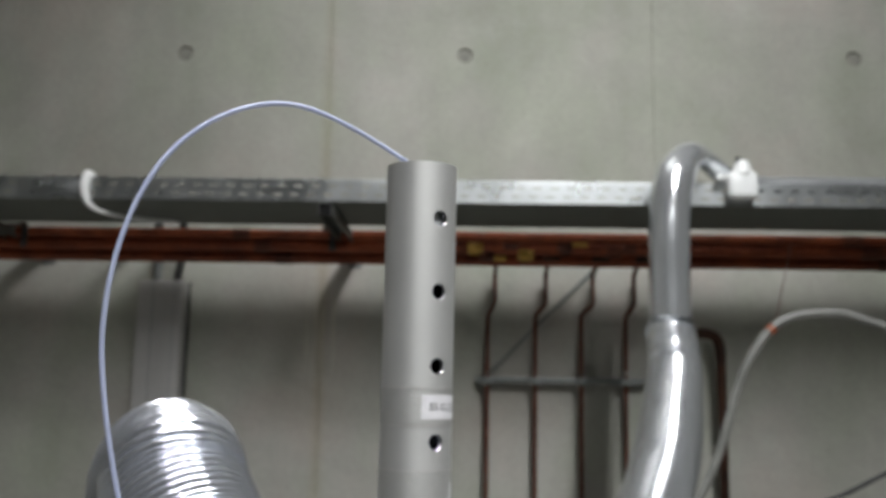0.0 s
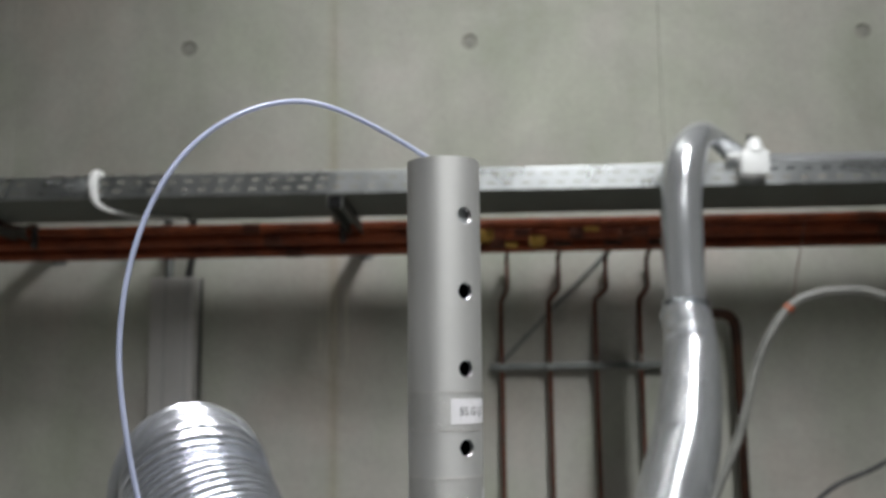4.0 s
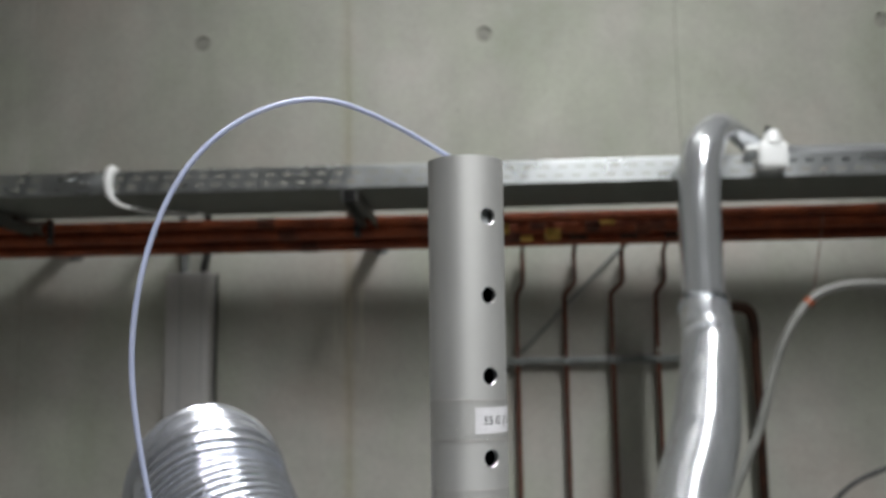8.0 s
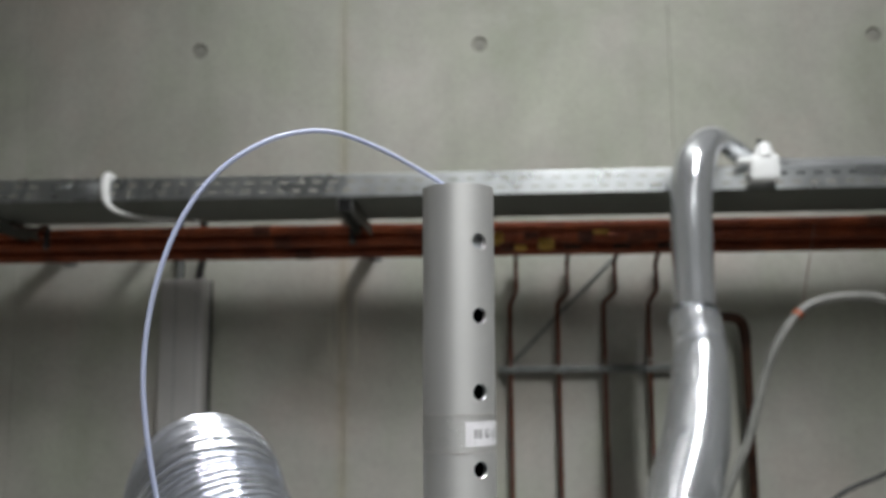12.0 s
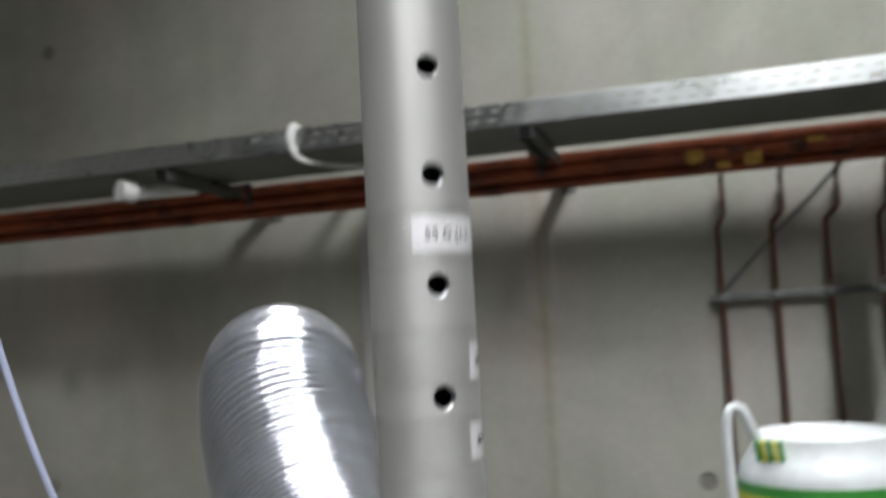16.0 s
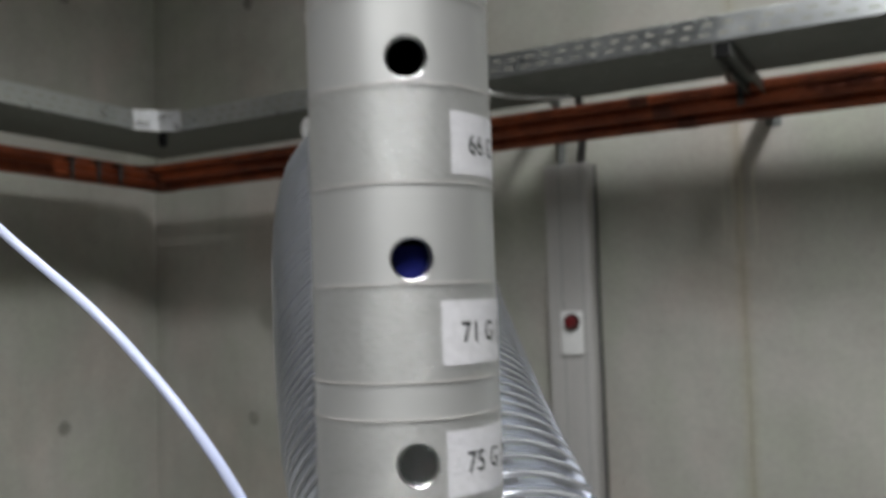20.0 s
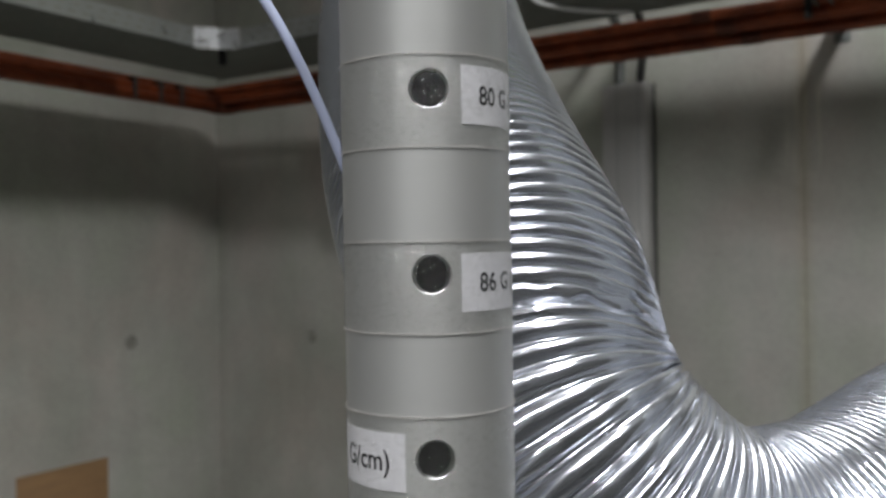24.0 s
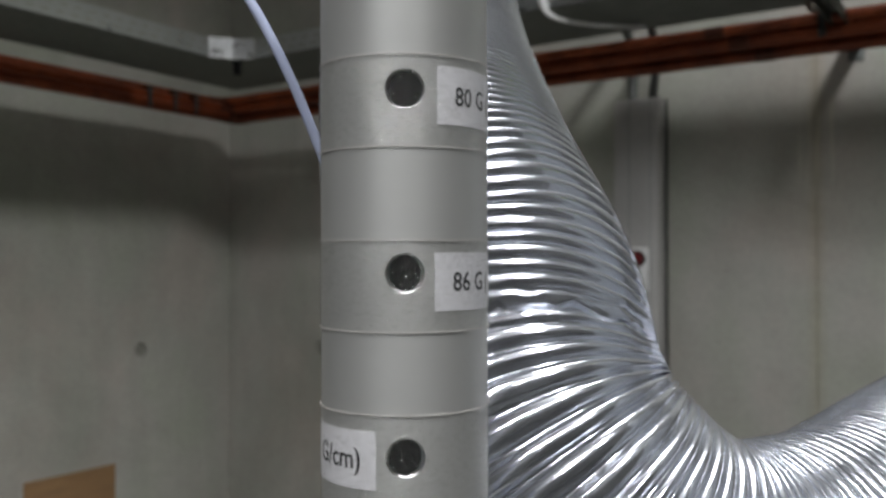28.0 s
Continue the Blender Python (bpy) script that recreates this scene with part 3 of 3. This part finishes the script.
part("elbow", sweep(spline([(0.80, 3.25, 1.852), (0.88, 3.25, 1.852), (0.925, 3.25, 1.842), (0.943, 3.25, 1.81), (0.948, 3.25, 1.75)], 0.01), 0.019, 16), BLACKENED, drain)
part("straight_run", rod((0.948, 3.25, 1.76), (0.94, 3.25, 0.0), 0.0165, 16), BLACKENED, drain)

# ---- trunking with its switch ----
trunk = thing("cable_trunking", "grey painted vertical cable trunking on concrete wall", "trunking")
TX0, TX1, TF = -1.182, -1.014, 3.27
part("body", box(TX0, TX1, TF + 0.012, W_Y - 0.002, 0.02, 2.022, 0.003), TRUNK, trunk)
part("cover", box(TX0 + 0.004, TX1 - 0.004, TF, TF + 0.02, 0.02, 2.018, 0.004), TRUNK, trunk)
for x in (TX0 + 0.06, TX0 + 0.138):
    part("groove", box(x, x + 0.0018, TF - 0.0008, TF + 0.001, 0.03, 2.01), GALV_DULL, trunk, "narrow grey cover joint")
switch = thing("push_button_switch", "white switch plate with a dark red round button on trunking", "switch")
part("plate", box(-1.128, -1.047, TF - 0.016, TF, 1.338, 1.493, 0.004), WHITE, switch)
part("button_ring", rod((-1.085, TF - 0.016, 1.453), (-1.085, TF - 0.022, 1.453), 0.03, 28), BLACK, switch)
part("button", rod((-1.085, TF - 0.016, 1.453), (-1.085, TF - 0.04, 1.453), 0.025, 28, r2=0.02), RED, switch, "dark red round button")
# thin rod added for the dark line along the trunking's right edge
edge_line = thing("dark_edge_line", "thin dark rod along the right edge of the trunking", "cable")
part("cable", sweep(spline([(TX1 + 0.008, 3.335, 2.02), (TX1 + 0.007, 3.335, 1.5), (TX1 + 0.009, 3.335, 0.8), (TX1 + 0.008, 3.335, 0.02)], 0.05), 0.0048, 10), DARKSTEEL, edge_line)
for pts, r, mat in (([(-1.125, 3.32, 2.0), (-1.125, 3.32, 2.1), (-1.123, 3.31, 2.2), (-1.12, 3.2, 2.27), (-1.12, 2.9, 2.28)], 0.017, GALV_DULL),
                    ([(-1.05, 3.32, 2.0), (-1.045, 3.31, 2.05), (-1.02, 3.26, 2.1), (-1.0, 3.21, 2.17), (-0.99, 3.1, 2.26), (-0.99, 2.9, 2.28)], 0.015, DARKSTEEL)):
    t = thing("cable_conduit", "grey conduit rising from the trunking into the tray", "conduit", "trunking conduits")
    part("pipe", sweep(spline(pts, 0.02), r, 12), mat, t)
strap = thing("white_strap", "white cable tie round the cable tray", "strap")
sp = spline([(-1.088, T_Y + 0.012, T_Z + T_H + 0.004), (-1.093, T_Y - 0.006, T_Z + T_H + 0.006), (-1.098, T_Y - 0.011, T_Z + 0.045), (-1.096, T_Y - 0.01, T_Z + 0.012), (-1.085, T_Y - 0.004, T_Z - 0.016),
             (-1.06, T_Y + 0.03, T_Z - 0.032), (-1.01, T_Y + 0.14, T_Z - 0.03), (-0.96, T_Y + 0.28, T_Z - 0.012), (-0.93, T_Y + 0.38, T_Z + 0.005)], 0.006)
part("band", sweep(sp, [0.0145 - 0.0085 * min(1.0, max(0.0, (i - 10) / 14)) for i in range(len(sp))], 12), WHITE, strap)
capt = thing("white_end_cap", "small white plastic conduit end below the cable tray", "conduit end")
part("cap", rod((-1.706, 2.635, 2.12), (-1.731, 2.587, 2.124), 0.034, 28), WHITE, capt)
part("stub", rod((-1.70, 2.645, 2.118), (-1.60, 2.83, 2.15), 0.022, 16), WHITE, capt)

# ---- silver insulated hose over the tray ----
hose = thing("silver_hose", "silver foil-jacketed insulated hose hanging over the cable tray", "hose")
up = spline([(0.572, 2.40, 1.803), (0.575, 2.41, 1.95), (0.58, 2.415, 2.11), (0.6, 2.425, 2.225), (0.648, 2.465, 2.294), (0.715, 2.53, 2.302), (0.8, 2.585, 2.262), (0.9, 2.61, 2.248), (1.1, 2.615, 2.248), (1.6, 2.615, 2.248), (2.4, 2.615, 2.248), (4.1, 2.615, 2.248)], 0.012)
part("upper_jacket", sweep(up, [0.0565 - 0.0265 * min(1.0, max(0.0, (i - 36) / 16)) for i in range(len(up))], 48), JACKET, hose)
lowp = spline([(0.572, 2.40, 1.803), (0.572, 2.371, 1.742), (0.564, 2.332, 1.684), (0.525, 2.209, 1.576), (0.486, 2.107, 1.479), (0.431, 2.019, 1.367), (0.39, 1.96, 1.22), (0.36, 1.93, 1.0), (0.35, 1.93, 0.6), (0.35, 1.93, 0.02)], 0.0016)
part("lower_jacket", sweep(lowp, [0.0635 + 0.0145 * min(1.0, max(0.0, (1.803 - p.z) / 0.33)) + 0.0014 * math.sin(i * 2 * math.pi / 7) for i, p in enumerate(lowp)], 48), JACKET, hose)
tp = spline([(0.574, 2.409, 1.827), (0.573, 2.405, 1.812), (0.572, 2.399, 1.8), (0.569, 2.388, 1.785)], 0.003)
bm = sweep(tp, [0.0605 + 0.0055 * min(1.0, i / 5) for i in range(len(tp))], 64)
for v in bm.verts:
    v.co += noise.noise_vector(v.co * 75) * 0.0028
part("joint_tape", bm, foil_material("crumpled_foil_tape", (0.78, 0.83, 0.9), 0.22, 0.4, 70), hose, "crumpled foil tape round the joint", 50)
clamp = thing("plastic_bottle_clamp", "milky white plastic block hanging on the tray edge", "clamp")
part("block", box(0.772, 0.858, 2.5, 2.548, 2.187, 2.268, 0.016, 4), NYLON, clamp)
part("neck", rod((0.818, 2.524, 2.26), (0.818, 2.524, 2.3), 0.03, 28, r2=0.018), NYLON, clamp)
part("nut", rod((0.806, 2.52, 2.288), (0.806, 2.52, 2.31), 0.009, 6), DARKSTEEL, clamp)
part("side_pin", rod((0.742, 2.525, 2.25), (0.775, 2.525, 2.25), 0.011, 12), NYLON, clamp)

# ---- grey hose and dark cable ----
ghose = thing("grey_hose", "thin grey plastic hose in a loose loop", "hose")
gp = spline([(0.47, 2.05, 1.0), (0.5, 2.0, 1.3), (0.522, 2.0, 1.383), (0.577, 2.0, 1.503), (0.623, 2.0, 1.648), (0.66, 2.0, 1.725), (0.705, 2.0, 1.782), (0.75, 2.0, 1.806), (0.81, 2.0, 1.816), (0.9, 2.0, 1.805), (1.05, 2.0, 1.72), (1.2, 2.02, 1.4)], 0.015)
part("hose", sweep(gp, 0.0098, 14), GREYHOSE, ghose)
part("clip", sweep(spline([(0.699, 2.0, 1.773), (0.703, 2.0, 1.778), (0.709, 2.0, 1.784)], 0.003), 0.0125, 14), ORANGE, ghose, "orange clip")
part("clip_wire", sweep(spline([(0.713, 2.0, 1.79), (0.835, 2.3, 1.893), (0.959, 2.6, 1.997), (1.05, 2.82, 2.075), (1.14, 3.04, 2.15)], 0.03), 0.0015, 6), COPPER_DARK, ghose)
cable = thing("dark_cable", "thin dark cable sagging in front of the wall", "cable")
part("cable", sweep(spline([(0.70, 2.1, 1.28), (0.80, 2.1, 1.375), (0.9, 2.1, 1.42), (1.0, 2.1, 1.47), (1.2, 2.1, 1.56), (1.5, 2.1, 1.6)], 0.02), 0.006, 8), DARKSTEEL, cable)

# ---- cardboard box ----
cb = thing("cardboard_sheet", "brown corrugated cardboard sheet leaning on the side wall", "cardboard")
part("sheet", box(-3.216, -3.209, 2.28, 2.695, 0.0, 0.58, 0.001), CARD, cb)

# ---- the perforated column ----
R, PITCH, HOLES = 0.01475, 0.030, 11
AZ = 36.0                                    # the holes' bearing, from the front towards the right
H1 = Vector((0.0, 0.34, 1.70))
UP = Vector((0.0067, -0.0167, 1.0)).normalized()
OUT = Vector((math.sin(radians(AZ)), -math.cos(radians(AZ)), 0))
OUT = (OUT - UP * OUT.dot(UP)).normalized()
BASE = H1 - OUT * R                          # the axis at the first hole
FRAME = Matrix((OUT, UP.cross(OUT), UP)).transposed().to_4x4()
FRAME.translation = BASE                     # local x: through the holes; local z: along the tube; 0 at the first hole
TOP, BOTTOM, WALL, HR = 0.0235, -1.67, 0.0018, 0.0030


def column_mesh():
    """A thick tube with round holes through its front wall; exact radial normals."""
    verts, faces, normals, rims, inner = [], [], [], [], []

    def add(r, a, z, n):
        verts.append((r * math.cos(a), r * math.sin(a), z))
        normals.append(n)
        return len(verts) - 1

    def rad(a, s):
        return (s * math.cos(a), s * math.sin(a), 0)
    half = 0.0052
    da = half / R
    cuts = [TOP]
    for i in range(HOLES):
        cuts += [-PITCH * i + half, -PITCH * i - half]
    cuts.append(BOTTOM)
    N = 72
    for r, s in ((R, 1), (R - WALL, -1)):
        first = len(faces)
        angles = [da + (2 * math.pi - 2 * da) * k / N for k in range(N + 1)]
        top = [add(r, a, TOP, rad(a, s)) for a in angles]
        bot = [add(r, a, BOTTOM, rad(a, s)) for a in angles]
        for k in range(N):
            q = (top[k], bot[k], bot[k + 1], top[k + 1])
            faces.append(q if s > 0 else q[::-1])
        thin = [-da + 2 * da * k / 8 for k in range(9)]
        for z0, z1 in zip(cuts[0::2], cuts[1::2]):
            a0 = [add(r, a, z0, rad(a, s)) for a in thin]
            a1 = [add(r, a, z1, rad(a, s)) for a in thin]
            for k in range(8):
                q = (a0[k], a1[k], a1[k + 1], a0[k + 1])
                faces.append(q if s > 0 else q[::-1])
        for i in range(HOLES):
            zc, M = -PITCH * i, 48
            sq, ci = [], []
            for k in range(M):
                t = 2 * math.pi * k / M
                c, d = math.cos(t), math.sin(t)
                q = half / max(abs(c), abs(d))
                sq.append(add(r, q * c / R, zc + q * d, rad(q * c / R, s)))
                g = 1.1 if s > 0 else 1.0
                ci.append(add(r, HR * g * c / R, zc + HR * g * d, rad(HR * g * c / R, s)))
            for k in range(M):
                j = (k + 1) % M
                q = (sq[k], sq[j], ci[j], ci[k])
                faces.append(q if s > 0 else q[::-1])
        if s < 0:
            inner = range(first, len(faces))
    for i in range(HOLES):
        zc, M = -PITCH * i, 48
        for k in range(M):
            t0, t1 = 2 * math.pi * k / M, 2 * math.pi * (k + 1) / M
            ids = []
            for t, r, grow, lean in ((t0, R, 1.1, 3.5), (t1, R, 1.1, 3.5), (t1, R - 0.0005, 1.0, 0.6), (t0, R - 0.0005, 1.0, 0.6), (t1, R - 0.0005, 1.0, 0.0), (t0, R - 0.0005, 1.0, 0.0), (t0, R - WALL, 1.0, 0.0), (t1, R - WALL, 1.0, 0.0)):
                c, d = math.cos(t), math.sin(t)
                ids.append(add(r + 0.00002, HR * grow * c / R, zc + HR * grow * d, (lean, -c, -d)))
            rims += [len(faces), len(faces) + 1]
            faces.append((ids[0], ids[1], ids[2], ids[3]))
            faces.append((ids[5], ids[4], ids[7], ids[6]))
    for k in range(96):
        t0, t1 = 2 * math.pi * k / 96, 2 * math.pi * (k + 1) / 96
        ids = [add(r, t, TOP, (0, 0, 1)) for r, t in ((R, t0), (R, t1), (R - WALL, t1), (R - WALL, t0))]
        rims.append(len(faces))
        faces.append(tuple(ids))
    me = bpy.data.meshes.new("tube")
    me.from_pydata(verts, [], faces)
    me.materials.append(ALU)
    me.materials.append(RIM)
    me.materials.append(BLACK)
    # inner skin painted black for the darkness inside the tube
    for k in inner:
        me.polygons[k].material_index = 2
    for k in rims:
        me.polygons[k].material_index = 1
    me.shade_smooth()
    me.normals_split_custom_set_from_vertices([Vector(n).normalized() for n in normals])
    return me


column = thing("perforated_column", "grey anodised aluminium tube with round holes, tapes and labels", "tube", at=FRAME)
tube = new("tube", column_mesh())
tube.parent = column


def wrap(name, r, thick, a0, a1, z0, z1, mat, parent, label="", n=None):
    """A thin sheet wrapped round the tube between two angles (degrees from the holes, to the right) and heights."""
    bm = bmesh.new()
    n = n or max(6, int((a1 - a0) / 5))
    rings = []
    for k in range(n + 1):
        a = radians(a0 + (a1 - a0) * k / n)
        c, s = math.cos(a), math.sin(a)
        rings.append([bm.verts.new((q * c, q * s, z)) for q, z in ((r, z0), (r + thick, z0), (r + thick, z1), (r, z1))])
    for p, q in zip(rings, rings[1:]):
        for k in range(4):
            bm.faces.new((p[k], p[(k + 1) % 4], q[(k + 1) % 4], q[k]))
    bm.faces.new(rings[0])
    bm.faces.new(rings[-1][::-1])
    bmesh.ops.recalc_face_normals(bm, faces=bm.faces)
    ob = part(name, bm, mat, parent, label, 30)
    return ob


def writing(text, a0, z, size, parent):
    """Lettering bent round the tube; its left end at the angle a0."""
    cu = bpy.data.curves.new("text", "FONT")
    cu.body, cu.size, cu.resolution_u, cu.offset = text, size, 3, 0.00006
    tmp = new("lettering", cu)
    bpy.context.view_layer.update()
    me = bpy.data.meshes.new_from_object(tmp.evaluated_get(bpy.context.evaluated_depsgraph_get()))
    bpy.data.objects.remove(tmp)
    bpy.data.curves.remove(cu)
    bm = bmesh.new()
    bm.from_mesh(me)
    bpy.data.meshes.remove(me)
    r = R + 0.00015
    for v in bm.verts:
        a = radians(a0) + v.co.x * 0.9 / R
        v.co = Vector((r * math.cos(a), r * math.sin(a), z + v.co.y))
    ob = new("lettering", mesh_of("lettering", bm, INK))
    ob.parent = parent
    return ob


def hole_z(i):
    return -PITCH * (i - 1)


# tape and label: hole above, its offsets in pitches, the label's left edge and middle height, the writing
TAPES = (
    (3, 0.29, 0.78, -26, 0.54, "55 G (1.1"),
    (4, 0.37, 0.87, 36, 0.70, ""),
    (5, 0.17, 0.67, 30, 0.42, ""),
    (6, 0.13, 0.62, 26, 0.42, "66 G ("),
    (7, 0.12, 0.60, 16, 0.37, "71 G ("),
    (8, -0.22, 0.29, 17, 0.01, "75 G ("),
    (9, -0.19, 0.31, 21, 0.03, "80 G ("),
    (10, -0.18, 0.32, 19, 0.05, "86 G ("),
    (11, -0.23, 0.42, None, 0.02, "G/cm)"),
)
for i, u0, u1, edge, mid, text in TAPES:
    z0, z1 = hole_z(i) - u1 * PITCH, hole_z(i) - u0 * PITCH
    tape = wrap("tape", R + 0.0002, 0.00005, -176, 176, z0, z1, TAPE, column, "clear adhesive tape", 72)
    for z in (z0, z1):
        wrap("tape_edge", R + 0.0002, 0.00009, -176, 176, z - 0.00006, z + 0.00006, EDGE, tape, "", 72)
    zm = hole_z(i) - mid * PITCH
    a, b = (edge, edge + 95) if edge is not None else (-115, -19)
    lab = wrap("label", R + 0.00004, 0.00008, a, b, zm - 0.0048, zm + 0.0048, PAPER, column, "white printed paper label")
    if text:
        writing(text, a + 13 if edge is not None else -73, zm - 0.0015, 0.0044 if edge is not None else 0.0049, lab)
    else:
        for k in range(3):
            wrap("print_bar", R + 0.00012, 0.00004, a + 14 + k * 9, a + 20 + k * 9, zm - 0.0013, zm + 0.0013, INK, lab)
part("end_filler", rod((0, 0, -0.004), (0, 0, 0.018), R - WALL - 0.0012, 40), POT, column, "milky plastic plug inside the tube's end")
bm = rod((0, 0, hole_z(7) - 0.0085), (0, 0, hole_z(7) + 0.002), R - WALL - 0.0008, 40)
part("blue_plug", bm, BLUE, column, "blue plastic plug inside the tube")

# ---- thin translucent tube looping from the column's top ----
loop = thing("translucent_tubing", "thin milky translucent tubing looping out of the column top", "tubing")
tp = spline([(*(BASE + UP * 0.005),), (*(BASE + UP * 0.014),), (-0.010, 0.351, 1.723), (-0.061, 0.318, 1.741), (-0.103, 0.301, 1.713), (-0.121, 0.302, 1.648), (-0.1094, 0.3225, 1.5582), (-0.0993, 0.344, 1.5326),
             (-0.0676, 0.3481, 1.5088), (-0.0431, 0.3525, 1.4806), (-0.0296, 0.3633, 1.4403), (-0.0213, 0.3845, 1.3791), (-0.012, 0.40, 1.2), (-0.012, 0.40, 0.02)], 0.004)
part("tubing", sweep(tp, 0.00098, 14), PTFE, loop)
part("collar", rod((-0.0052, 0.352, 1.704), (-0.0056, 0.3518, 1.712), 0.0022, 16), NYLON, loop, "clear plastic collar in the column end")

# ---- corrugated flexible duct ----
duct = thing("flexible_duct", "shiny corrugated aluminium flexible duct in a sagging bend", "duct")
dp = spline([(-0.229, 0.716, 1.484), (-0.217, 0.671, 1.551), (-0.197, 0.637, 1.572), (-0.180, 0.608, 1.549), (-0.141, 0.559, 1.502), (-0.104, 0.518, 1.4595), (-0.072, 0.492, 1.421), (-0.045, 0.469, 1.372),
             (-0.008, 0.494, 1.332), (0.025, 0.551, 1.326), (0.055, 0.626, 1.342), (0.097, 0.708, 1.364), (0.16, 0.82, 1.385)], 0.0004)
radii, at_rib, width, deep = [], 0.0, 0.004, 1.0
for i in range(len(dp)):
    low = min(1.0, max(0.0, (1.50 - dp[i].z) / 0.07))
    top = min(1.0, max(0.0, (dp[i].z - 1.53) / 0.02))
    at_rib += 0.0004
    far = min(1.0, max(0.0, dp[i].x / 0.06))
    crown = min(1.0, max(0.0, (dp[i].z - 1.515) / 0.02)) if i < len(dp) // 2 else 0.0
    if at_rib > width:
        at_rib -= width
        width = (0.0037 + 0.0012 * low + 0.0024 * crown - 0.0013 * far) * (0.88 + 0.24 * random.random() + (0.12 * low if random.random() < 0.1 else 0))
        deep = (0.75 + 0.5 * random.random()) if low > 0.3 or dp[i].z > 1.52 else 0.4 + 0.35 * random.random() + (0.8 if random.random() < 0.2 else 0.0)
    u = min(at_rib, width - at_rib)
    radii.append(0.0497 - (0.001 + 0.0006 * low + 0.0007 * top - 0.0006 * far) * deep * math.exp(-(u / (0.0005 + 0.0003 * low + 0.0004 * top)) ** 2) + (0.0004 + 0.0005 * crown - 0.0002 * far) * math.cos(math.pi * (2 * at_rib / width - 1)))
CRUSHED = Vector((-0.056, 0.478, 1.392))      # a squashed turn of the duct
crush = min(range(len(dp)), key=lambda i: (dp[i] - CRUSHED).length)
for i in range(len(dp)):
    radii[i] -= 0.0024 * math.exp(-((i - crush) / 8) ** 2)
bm = sweep(dp, radii, 64)
for k, v in enumerate(bm.verts):
    n = noise.noise_vector(v.co * 190) * 0.0034 * math.exp(-((k // 64 - crush) / 11) ** 2)
    n += (noise.noise_vector(v.co * 34) * 0.0009 + noise.noise_vector(v.co * 120) * 0.00022) * (0.14 + 0.46 * min(1.0, max(0.0, (1.50 - v.co.z) / 0.07)) + 0.3 * min(1.0, max(0.0, (v.co.z - 1.53) / 0.03)))
    v.co += n
part("corrugated_skin", bm, DUCT, duct, "", 180)
tail = spline([(-0.229, 0.716, 1.49), (-0.236, 0.737, 1.42), (-0.247, 0.755, 1.2), (-0.247, 0.755, 0.6), (-0.247, 0.755, 0.0)], 0.004)
part("rear_leg", sweep(tail, [0.048 + 0.0014 * math.sin(i * 1.6) for i in range(len(tail))], 40), DUCT, duct)
tail = spline([(0.155, 0.81, 1.384), (0.24, 0.95, 1.37), (0.33, 1.06, 1.25), (0.36, 1.1, 0.8), (0.36, 1.1, 0.0)], 0.004)
part("far_leg", sweep(tail, [0.048 + 0.0014 * math.sin(i * 1.6) for i in range(len(tail))], 40), DUCT, duct)

# ---- white container with a handle ----
pot = thing("white_container", "white plastic container with green and yellow band and handle", "container", at=pose(0.108, 0.508, 1.550))


def turned(profile, n=40, bm=None):
    bm = bm or bmesh.new()
    rings = [[bm.verts.new((r * math.cos(2 * math.pi * k / n), r * math.sin(2 * math.pi * k / n), z)) for k in range(n)] for r, z in profile]
    for a, b in zip(rings, rings[1:]):
        for k in range(n):
            bm.faces.new((a[k], b[k], b[(k + 1) % n], a[(k + 1) % n]))
    return bm


part("body", turned([(0.024, -0.003), (0.0262, 0.0), (0.0275, -0.001), (0.028, -0.005), (0.031, -0.010), (0.0335, -0.014), (0.034, -0.017), (0.034, -0.06), (0.033, -0.15), (0.033, -1.549), (0.0, -1.55)]), POT, pot)
part("lid", turned([(0.0, -0.002), (0.024, -0.003)]), POT, pot)
for k, (z0, z1, mat) in enumerate(((-0.018, -0.0225, GREEN), (-0.0225, -0.0265, YELLOW), (-0.0265, -0.0295, GREEN), (-0.0295, -0.0335, YELLOW), (-0.0335, -0.037, GREEN))):
    part("stripe", turned([(0.0342, z0), (0.0346, z0), (0.0346, z1), (0.0342, z1)]), mat, pot, "green band" if mat is GREEN else "yellow band")
part("handle", sweep(spline([(-0.022, -0.016, -0.010), (-0.027, -0.019, 0.002), (-0.031, -0.021, 0.011), (-0.036, -0.023, 0.010), (-0.037, -0.023, -0.01), (-0.035, -0.02, -0.06), (-0.031, -0.013, -0.12)], 0.002), 0.002, 12), POT, pot, "white plastic loop handle")
for k in range(5):
    bm = rod((-0.0255 + 0.0021 * k, -0.0195 - 0.0012 * k, -0.009), (-0.0265 + 0.0021 * k, -0.0215 - 0.0012 * k, -0.001), 0.001, 8)
    part("wire_turn", bm, YELLOW if k % 2 else GREEN, pot)
